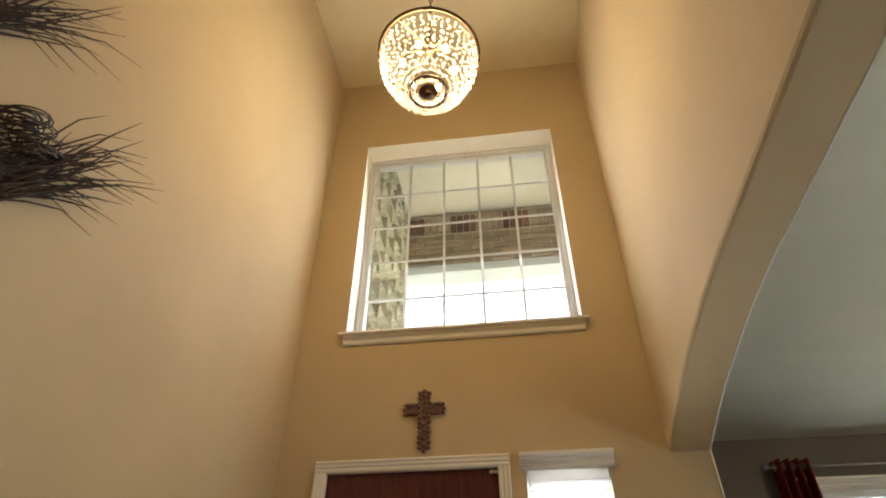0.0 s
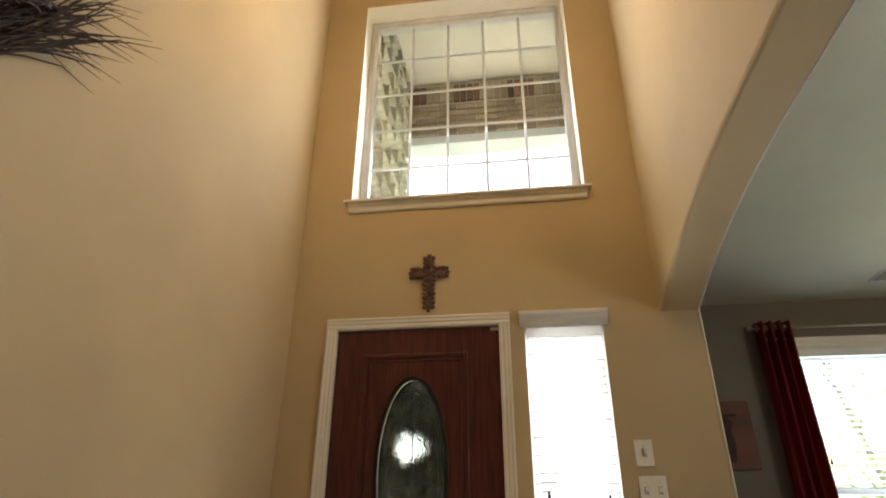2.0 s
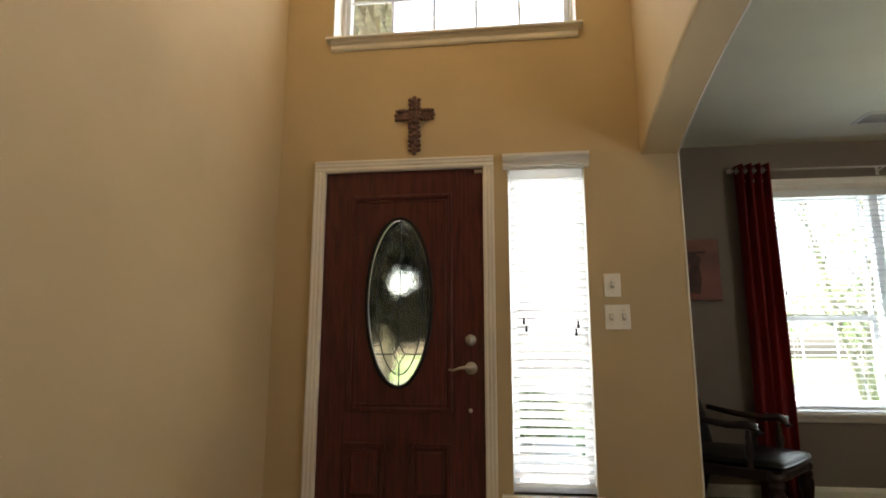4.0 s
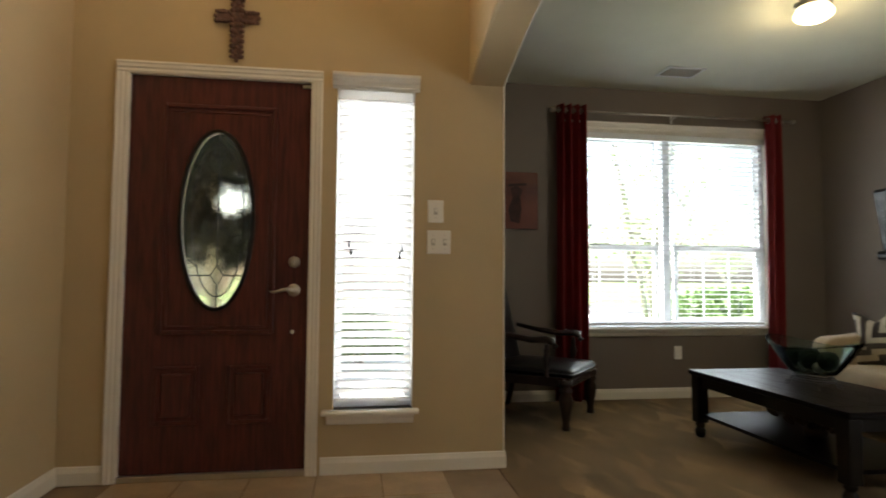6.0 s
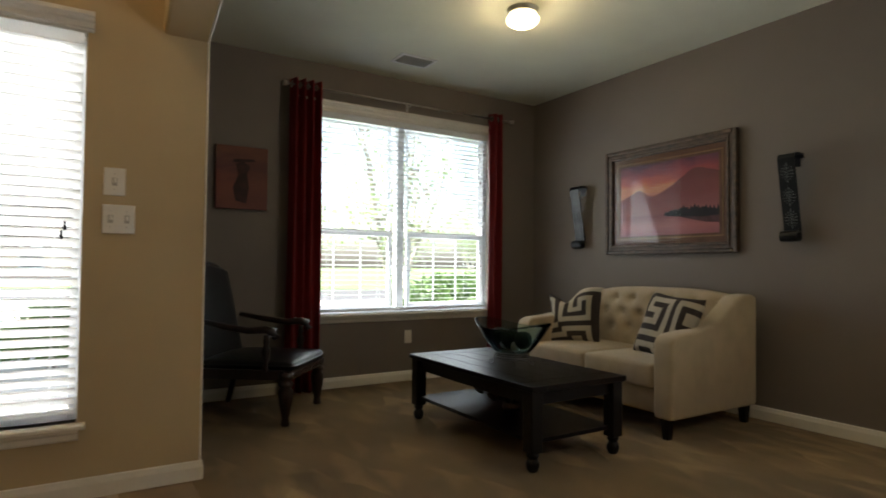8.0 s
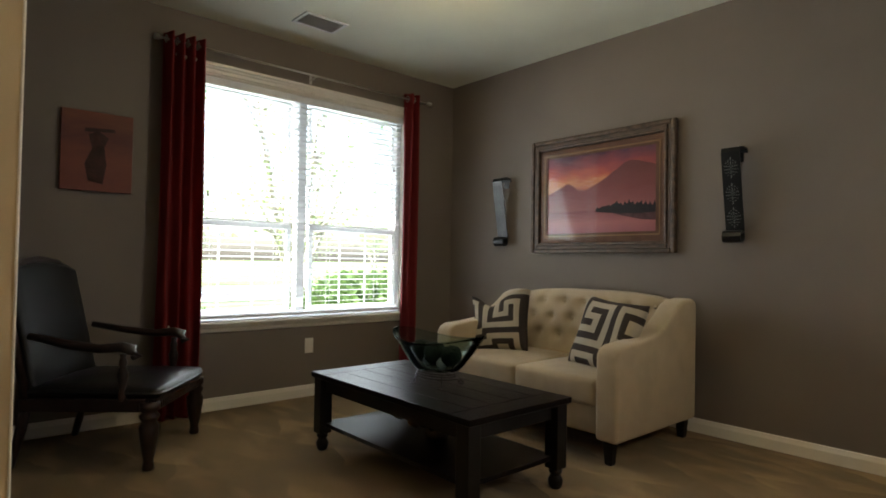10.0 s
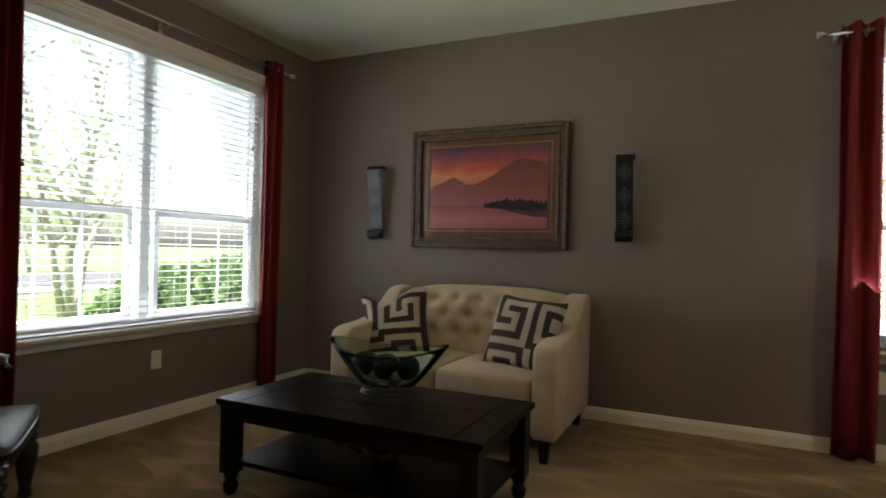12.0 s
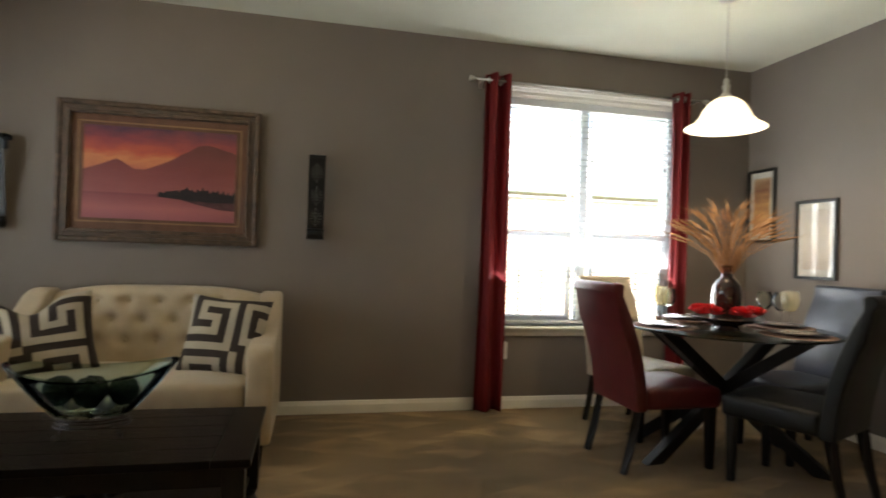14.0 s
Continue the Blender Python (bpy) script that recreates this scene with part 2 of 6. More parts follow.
def sweep(points, radius, steps=8, bm=None):
    """A round bar along points; radius is a number or one per point."""
    bm = bm or bmesh.new()
    pts = [Vector(p) for p in points]
    rad = radius if isinstance(radius, (list, tuple)) else [radius] * len(pts)
    rings, up = [], Vector((0.13, 0.21, 0.97)).normalized()
    for i, p in enumerate(pts):
        d = (pts[min(i + 1, len(pts) - 1)] - pts[max(i - 1, 0)]).normalized()
        u = d.cross(up)
        if u.length < 0.05:
            u = d.cross(Vector((1, 0, 0)))
        u.normalize()
        w = d.cross(u)
        rings.append([bm.verts.new(p + rad[i] * (math.cos(2 * math.pi * k / steps) * u + math.sin(2 * math.pi * k / steps) * w)) for k in range(steps)])
    for a, b in zip(rings, rings[1:]):
        for k in range(steps):
            bm.faces.new((a[k], a[(k + 1) % steps], b[(k + 1) % steps], b[k]))
    bm.faces.new(list(reversed(rings[0])))
    bm.faces.new(rings[-1])
    return bm


def extrude_profile(profile, length):
    """A moulding: profile of (depth y, height z), running from x = 0 to length."""
    bm = bmesh.new()
    a = [bm.verts.new((0, y, z)) for y, z in profile]
    b = [bm.verts.new((length, y, z)) for y, z in profile]
    n = len(profile)
    for i in range(n):
        bm.faces.new((a[i], a[(i + 1) % n], b[(i + 1) % n], b[i]))
    bm.faces.new(list(reversed(a)))
    bm.faces.new(b)
    bmesh.ops.recalc_face_normals(bm, faces=bm.faces[:])
    return bm


def wall_with_holes(name, material, axis, face, thick, a0, a1, z0, z1, holes, label):
    """A wall along x (axis 'x', face is its y) or along y, built of blocks round its openings."""
    cuts_a = sorted({a0, a1, *[h[0] for h in holes], *[h[1] for h in holes]})
    cuts_z = sorted({z0, z1, *[h[2] for h in holes], *[h[3] for h in holes]})
    bm = bmesh.new()
    for u0, u1 in zip(cuts_a, cuts_a[1:]):
        for w0, w1 in zip(cuts_z, cuts_z[1:]):
            um, wm = (u0 + u1) / 2, (w0 + w1) / 2
            if any(h[0] < um < h[1] and h[2] < wm < h[3] for h in holes):
                continue
            if axis == "x":
                box_into(bm, u0, face, w0, u1, face + thick, w1)
            else:
                box_into(bm, face, u0, w0, face + thick, u1, w1)
    bmesh.ops.remove_doubles(bm, verts=bm.verts[:], dist=1e-5)
    seen = {}
    inner = []
    bm.verts.index_update()
    for f in bm.faces:
        key = tuple(sorted(v.index for v in f.verts))
        seen.setdefault(key, []).append(f)
    for fs in seen.values():
        if len(fs) > 1:
            inner += fs
    bmesh.ops.delete(bm, geom=inner, context="FACES_ONLY")
    ob = part(name, bm, material)
    return tagged(ob, label, "wall", kind="structure")


# ---- structure ----
WN = (2.05, 3.99, 0.60, 2.33)     # north window opening
WE = (-0.56, 1.00, 0.60, 2.33)    # east window opening (along y)
WD = (-0.925, 0.01, F0, 2.075)   # front door opening
WS = (0.14, 0.565, 0.315, 2.045)  # side light
WU = (-0.906, 0.56, 2.91, 4.66)   # upper window

wall_with_holes("wall_door", TAN, "x", D, 0.25, FW - 0.15, AL, -0.1, FT + 0.3, [WD, WS, WU], "tan painted wall around the front door")
wall_with_holes("wall_north", TAUPE, "x", N, 0.16, AL, E + 0.16, -0.1, C + 0.3, [WN], "taupe painted wall with a wide window")
wall_with_holes("wall_east", TAUPE, "y", E, 0.16, S - 0.16, N, -0.1, C + 0.3, [WE], "taupe painted wall behind the sofa")
tagged(part("wall_south", box(AL, S - 0.16, -0.1, E, S, C + 0.3), TAUPE), "taupe painted dining end wall", "wall", kind="structure")
tagged(part("wall_west_foyer", box(FW - 0.15, FS, -0.1, FW, D, FT + 0.3), TAN), "tall tan painted foyer wall", "wall", kind="structure")
tagged(part("wall_back_foyer", box(FW - 0.15, FS - 0.15, -0.1, AL, FS, FT + 0.3), TAN), "tan painted wall closing the foyer", "wall", kind="structure")
tagged(part("wall_porch_side", box(AL - 0.16, D + 0.16, -0.1, AL - 0.004, N + 0.16, C + 3.0), MORTAR), "outer wall between porch and living room", "wall", kind="structure")
tagged(part("wall_living_west", box(AL - 0.004, D + 0.001, -0.1, AL + 0.004, N, C + 0.3), TAUPE), "taupe painted wall behind the armchair", "wall", kind="structure")

ARCH_Y0, ARCH_Y1, SPRING, CROWN, HAUNCH = -0.70, D, 2.105, 2.335, 1.425


def arch_height(y):
    """Flat-crowned arch: a curved haunch at each end, level between them."""
    rise = CROWN - SPRING
    r = (HAUNCH * HAUNCH + rise * rise) / (2 * rise)
    d = max(0.0, y - (ARCH_Y1 - HAUNCH), ARCH_Y0 + HAUNCH - y)
    return CROWN - r + math.sqrt(r * r - d * d)


def arch_wall():
    """Wall between foyer and long room: solid to the south, segmental arch over the opening, rounded arrises."""
    bm = bmesh.new()
    steps, rr = 40, 0.016
    section = [(FE, FT + 0.3), (FE, rr), (FE + rr * 0.3, rr * 0.3), (FE + rr, 0), (AL - rr * 0.6, 0), (AL - rr * 0.15, rr * 0.15), (AL, rr * 0.6), (AL, FT + 0.3)]
    rings = []
    for i in range(steps + 1):
        y = ARCH_Y0 + (ARCH_Y1 - ARCH_Y0) * i / steps
        h = arch_height(y)
        rings.append([bm.verts.new((x, y, z if z > 1 else h + z)) for x, z in section])
    for a, b in zip(rings, rings[1:]):
        for k in range(len(section)):
            bm.faces.new((a[k], a[(k + 1) % len(section)], b[(k + 1) % len(section)], b[k]))
    bm.faces.new(rings[0])
    bm.faces.new(list(reversed(rings[-1])))
    box_into(bm, FE, FS, -0.1, AL, ARCH_Y0, FT + 0.3)
    bmesh.ops.recalc_face_normals(bm, faces=bm.faces[:])
    me = part("wall_arch", bm, TAN)
    me.data.materials.append(TAUPE)
    for p in me.data.polygons:
        if p.normal.x > 0.9 and p.center.x > AL - 0.01:
            p.material_index = 1
    return tagged(me, "tan painted wall with a wide segmental arch", "wall", kind="structure")


arch_wall()
bead = [(AL + 0.001, D - 0.002, F0 + 0.09), (AL + 0.001, D - 0.002, 1.2), (AL + 0.001, D - 0.002, SPRING - 0.01)]
bead += [(AL + 0.001, ARCH_Y0 + (ARCH_Y1 - ARCH_Y0) * i / 40, arch_height(ARCH_Y0 + (ARCH_Y1 - ARCH_Y0) * i / 40) + 0.003) for i in range(40, -1, -1)]
tagged(part("trim", sweep(bead, 0.0055, 6), TRIM), "thin pale corner bead along the arch edge", "trim", kind="structure")
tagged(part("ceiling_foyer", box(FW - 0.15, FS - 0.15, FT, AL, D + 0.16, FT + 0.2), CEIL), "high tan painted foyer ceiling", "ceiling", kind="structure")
tagged(part("ceiling_living", box(AL, S - 0.16, C, E + 0.16, N + 0.16, C + 0.2), LIVCEIL), "off-white textured ceiling", "ceiling", kind="structure")
floor_tile = tagged(part("floor_foyer", box(FW, FS, -0.14, AL - 0.03, D, F0 - 0.006), GROUT), "beige tiled foyer floor", "floor", kind="structure")
tagged(part("floor_carpet", box(AL - 0.03, S, -0.14, E, N, F0), CARPET), "beige cut-pile carpet with vacuum marks", "carpet", kind="structure")

# baseboards
BASE = [(0, 0), (0.014, 0), (0.014, 0.060), (0.009, 0.074), (0.006, 0.085), (0, 0.090)]


def baseboard(x, y, length, turn):
    ob = part("baseboard", extrude_profile([(-d, z) for d, z in BASE], length), TRIM)
    ob.matrix_world = pose(x, y, F0, 0, 0, turn)
    return tagged(ob, "white moulded baseboard along the wall", "baseboard", kind="structure")


baseboard(AL, N, E - AL, 0)
baseboard(E, N - 0.014, N - S - 0.028, -90)
baseboard(E, S, E - AL, 180)
baseboard(0.08, D, AL - 0.08 + 0.012, 0)
baseboard(FW, D, 0.22, 0)
baseboard(FW, FS, D - FS - 0.014, 90)
baseboard(AL + 0.004, D, N - D - 0.014, 90)


# ---- windows, blinds and door ----
GREEN_TINT = glass("bowl_glass", (0.80, 0.88, 0.87), 0.14, 0.01)
RED_CURTAIN = translucent("dark_red_curtain", (0.21, 0.010, 0.013), 0.3, 0.75)
DOORWOOD = mat("mahogany_door", (0.112, 0.024, 0.021), 0.34, var=0.22, scale=10, fine=60, bump=0.2, stretch=(6, 6, 0.5), color2=(0.040, 0.009, 0.009))
LEAD = mat("lead_came", (0.02, 0.018, 0.017), 0.5, 0.5, bump=0.1)


def oval_glass_material():
    """Textured leaded glass: clear-ish bevels and rippled panes."""
    m = bpy.data.materials.new("rippled_glass")
    m.use_nodes = True
    nt = m.node_tree
    nt.nodes.remove(nt.nodes["Principled BSDF"])
    through_glass, shine, mx = (nt.nodes.new("ShaderNode" + k) for k in ("BsdfRefraction", "BsdfGlossy", "MixShader"))
    through_glass.inputs["Color"].default_value = (0.84, 0.82, 0.74, 1)
    through_glass.inputs["Roughness"].default_value, through_glass.inputs["IOR"].default_value = 0.08, 1.15
    shine.inputs["Roughness"].default_value = 0.08
    lw = nt.nodes.new("ShaderNodeLayerWeight")
    lw.inputs[0].default_value = 0.28
    tc, nz, bp = (nt.nodes.new("ShaderNode" + k) for k in ("TexCoord", "TexNoise", "Bump"))
    nz.inputs["Scale"].default_value, nz.inputs["Detail"].default_value = 70, 2
    bp.inputs["Strength"].default_value, bp.inputs["Distance"].default_value = 0.5, 0.003
    nt.links.new(tc.outputs["Object"], nz.inputs["Vector"])
    nt.links.new(nz.outputs[0], bp.inputs["Height"])
    nt.links.new(bp.outputs[0], through_glass.inputs["Normal"])
    nt.links.new(bp.outputs[0], shine.inputs["Normal"])
    nt.links.new(lw.outputs["Fresnel"], mx.inputs[0])
    nt.links.new(through_glass.outputs[0], mx.inputs[1])
    nt.links.new(shine.outputs[0], mx.inputs[2])
    nt.links.new(mx.outputs[0], nt.nodes["Material Output"].inputs[0])
    return m


RIPPLE = oval_glass_material()


def slat_mesh(length, material):
    bm = bmesh.new()
    rows = []
    for u in (-0.025, -0.0125, 0, 0.0125, 0.025):
        z = 0.0022 * (1 - (u / 0.025) ** 2)
        rows.append([(0, u, z), (length, u, z)])
    top = [[bm.verts.new((x, y, z + 0.0014)) for x, y, z in r] for r in rows]
    bot = [[bm.verts.new((x, y, z - 0.0014)) for x, y, z in r] for r in rows]
    for a, b in zip(top, top[1:]):
        bm.faces.new((a[0], a[1], b[1], b[0]))
    for a, b in zip(bot, bot[1:]):
        bm.faces.new((a[0], b[0], b[1], a[1]))
    for k in (0, -1):
        bm.faces.new((top[k][0], bot[k][0], bot[k][1], top[k][1]))
    me = bpy.data.meshes.new("slat")
    bmesh.ops.recalc_face_normals(bm, faces=bm.faces[:])
    bm.to_mesh(me)
    bm.free()
    me.materials.append(material)
    return me


def blind(m, width, height, tilt, label, group, cords, pulls, material=SLAT):
    """Slatted blind; its own frame: x along the window, y into the room, z up from the sill."""
    root = empty("window_blind", m, label, "blind", group)
    part("headrail", box(0.004, -0.03, height - 0.055, width - 0.004, 0.03, height, 0.004), material, root)
    part("bottom_rail", box(0.006, -0.025, 0.018, width - 0.006, 0.025, 0.036, 0.004), material, root)
    me = slat_mesh(width - 0.012, material)
    n = int((height - 0.135) / 0.0435) + 1
    rng = random.Random(4)
    for i in range(n):
        sibling("slat", me, root, pose(0.006, 0, 0.072 + i * 0.0435, tilt + rng.uniform(-2, 2), 0, 0))
    for c in cords:
        for y in (-0.027, 0.027):
            part("ladder_cord", sweep([(c, y, 0.03), (c, y, height - 0.05)], 0.0012, 5), material, root)
    for x, z in pulls:
        part("pull_cord", sweep([(x, 0.036, z + 0.02), (x, 0.036, height - 0.05)], 0.001, 5), material, root)
        part("pull_knob", lathe([(0.002, -0.02), (0.007, -0.018), (0.008, -0.005), (0.004, 0.006), (0.006, 0.012), (0.003, 0.02)], 10, at=(x, 0.036, z)), BLACKM, root, "dark cord tassel", True)
    return root


def frame_ring(x0, z0, x1, z1, w, y0, y1, bevel=0.003):
    """A rectangular frame in the xz plane."""
    return boxes([(x0, y0, z0, x0 + w, y1, z1), (x1 - w, y0, z0, x1, y1, z1), (x0 + w, y0, z0, x1 - w, y1, z0 + w), (x0 + w, y0, z1 - w, x1 - w, y1, z1)], bevel)


def double_window(name, m, width, height, units, label):
    """Vinyl window unit in its own frame: x along, y into the room, z up from the opening's foot; two sashes high."""
    root = empty(name, m, label, "window", kind="structure")
    mull = 0.065
    w1 = (width - mull * (units - 1)) / units
    part("window_frame", frame_ring(0.004, 0, width - 0.004, height - 0.004, 0.045, -0.12, -0.05), VINYL, root)
    for u in range(units):
        a = u * (w1 + mull)
        if u:
            part("mullion", box(a - mull, -0.12, 0.045, a, -0.045, height - 0.045, 0.004), VINYL, root)
        half = height * 0.415
        sash = part("sash", frame_ring(a + 0.045, 0.045, a + w1 - 0.045, half, 0.035, -0.095, -0.06), VINYL, root)
        part("sash", frame_ring(a + 0.045, half - 0.03, a + w1 - 0.045, height - 0.045, 0.025, -0.118, -0.096), VINYL, root)
        part("pane", box(a + 0.08, -0.080, 0.08, a + w1 - 0.08, -0.076, half - 0.04), PANE, root).visible_shadow = False
        part("pane", box(a + 0.07, -0.109, half, a + w1 - 0.07, -0.105, height - 0.075), PANE, root).visible_shadow = False
        for k in (1, 2):
            x = a + 0.09 + (w1 - 0.18) * k / 3
            part("muntin", box(x - 0.008, -0.084, 0.09, x + 0.008, -0.082, half - 0.045), VINYL, sash)
    return root


def sill(name, m, length, label):
    """Stool and apron moulding under a window, x along, y into the room, z 0 at the top."""
    root = empty(name, m, label, "window sill", kind="structure")
    prof = [(-0.14, -0.022), (-0.14, 0), (0.052, 0), (0.058, -0.006), (0.058, -0.018), (0.052, -0.022)]
    part("stool", extrude_profile(prof, length), TRIM, root)
    prof = [(0.0, -0.076), (0.0, -0.022), (0.040, -0.022), (0.036, -0.034), (0.022, -0.046), (0.018, -0.067), (0.010, -0.076)]
    ob = part("apron", extrude_profile(prof, length - 0.05), TRIM, root)
    ob.location.x = 0.025
    return root


def cornice(m, length, label):
    root = empty("window_cornice", m, label, "cornice", kind="structure")
    prof = [(0, 0), (0.012, 0), (0.014, 0.009), (0.026, 0.012), (0.028, 0.034), (0.040, 0.041), (0.044, 0.051), (0.056, 0.058), (0.058, 0.075), (0, 0.075)]
    part("moulding", extrude_profile(prof, length), TRIM, root)
    return root


def reveal(parent, w, h):
    """White painted lining of a window opening, in the window's own frame."""
    part("reveal", boxes([(0.0, -0.155, 0.0, 0.004, -0.0005, h), (w - 0.004, -0.155, 0.0, w, -0.0005, h), (0.004, -0.155, h - 0.004, w - 0.004, -0.0005, h)]), TRIM, parent, "white painted reveal")


# north window: local x runs east, so y must face the room: turned by 180 degrees
wN, hN = WN[1] - WN[0], WN[3] - WN[2]
reveal(double_window("window_1", pose(WN[1], N, WN[2], 0, 0, 180), wN, hN, 2, "wide white double window facing the garden"), wN, hN)
blind(pose(WN[1] - 0.01, N + 0.036, WN[2], 0, 0, 180), wN - 0.02, hN - 0.005, 7, "white slatted blind lowered with slats open", "window blinds", (0.25, 0.72, 1.18, 1.66), ((1.70, 0.90), (0.10, 1.25)))
sill("window_sill_north", pose(WN[1] + 0.03, N, WN[2], 0, 0, 180), wN + 0.06, "white moulded sill under the north window")
cornice(pose(WN[1] + 0.02, N, WN[3], 0, 0, 180), wN + 0.04, "white head moulding over the north window")
# east window: local x runs north
wE = WE[1] - WE[0]
reveal(double_window("window_2", pose(E, WE[0], WE[2], 0, 0, 90), wE, hN, 2, "white double window facing the neighbouring house"), wE, hN)
blind(pose(E + 0.036, WE[0] + 0.01, WE[2], 0, 0, 90), wE - 0.02, hN - 0.005, 6, "white slatted blind in the dining window", "window blinds", (0.2, 0.58, 0.95, 1.35), ((0.09, 1.25),))
sill("window_sill_east", pose(E, WE[0] - 0.03, WE[2], 0, 0, 90), wE + 0.06, "white moulded sill under the dining window")
cornice(pose(E, WE[0] - 0.02, WE[3], 0, 0, 90), wE + 0.04, "white head moulding over the dining window")
# side light
wS, hS = WS[1] - WS[0], WS[3] - WS[2]

sl = empty("window_3", pose(WS[1], D, WS[2], 0, 0, 180), "tall narrow white window beside the front door", "window", kind="structure")
reveal(sl, wS, hS)
part("window_frame", frame_ring(0.004, 0, wS - 0.004, hS - 0.004, 0.035, -0.13, -0.06), VINYL, sl)
part("pane", box(0.035, -0.10, 0.035, wS - 0.035, -0.096, hS - 0.035), PANE, sl).visible_shadow = False
blind(pose(WS[1] - 0.006, D + 0.030, WS[2] + 0.02, 0, 0, 180), wS - 0.012, hS - 0.025, 44, "white slatted blind in the tall narrow window", "window blinds", (0.10, 0.31), ((0.06, 0.84), (0.072, 0.80), (0.345, 0.86), (0.333, 0.82)), SLAT_BRIGHT)
sill("window_sill_side", pose(WS[1] + 0.03, D, WS[2], 0, 0, 180), wS + 0.085, "white moulded sill under the narrow window")
cornice(pose(WS[1] + 0.025, D, WS[3], 0, 0, 180), wS + 0.05, "white stepped head moulding over the narrow window")
# upper window
wU, hU = WU[1] - WU[0], WU[3] - WU[2]
up = empty("window_4", pose(WU[1], D, WU[2], 0, 0, 180), "large white gridded window above the front door", "window", kind="structure")
part("window_frame", frame_ring(0.004, 0, wU - 0.004, hU - 0.004, 0.050, -0.243, -0.175, 0.006), VINYL, up)
part("reveal", boxes([(0.0, -0.245, 0.0, 0.004, -0.0005, hU), (wU - 0.004, -0.245, 0.0, wU, -0.0005, hU), (0.004, -0.245, hU - 0.004, wU - 0.004, -0.0005, hU), (0.004, -0.175, 0.0, wU - 0.004, -0.139, 0.004)]), TRIM, up, "white painted reveal")
part("window_stop", frame_ring(0.004, 0.004, wU - 0.004, hU - 0.004, 0.022, -0.175, -0.155, 0.004), VINYL, up)
part("pane", box(0.05, -0.218, 0.05, wU - 0.05, -0.214, hU - 0.05), PANE, up).visible_shadow = False
for k in range(1, 5):
    x = 0.055 + (wU - 0.11) * k / 5
    part("muntin", box(x - 0.009, -0.211, 0.050, x + 0.009, -0.198, hU - 0.050, 0.003), VINYL, up)
    z = 0.05 + (hU - 0.10) * k / 5
    part("muntin", box(0.050, -0.2105, z - 0.009, wU - 0.050, -0.1985, z + 0.009, 0.003), VINYL, up)
sill("window_sill_upper", pose(WU[1] + 0.03, D, WU[2], 0, 0, 180), wU + 0.06, "white moulded sill under the high window")


def casing_piece(parent, length, along, outward, at):
    """Moulded casing: runs along one direction, its width outward, its face into the room."""
    prof = [(0, 0), (-0.012, 0), (-0.016, 0.010), (-0.014, 0.022), (-0.019, 0.030), (-0.019, 0.044), (-0.023, 0.052), (-0.021, 0.062), (0, 0.062)]
    ob = part("casing", extrude_profile(prof, length), TRIM, parent)
    a, o = Vector(along), Vector(outward)
    y = o.cross(a)
    ob.matrix_local = Matrix.Translation(at) @ Matrix((a, y, o)).transposed().to_4x4()
    return ob


def ellipse(cx, cz, a, b, n=40):
    return [(cx + a * math.cos(2 * math.pi * i / n), cz + b * math.sin(2 * math.pi * i / n)) for i in range(n)]


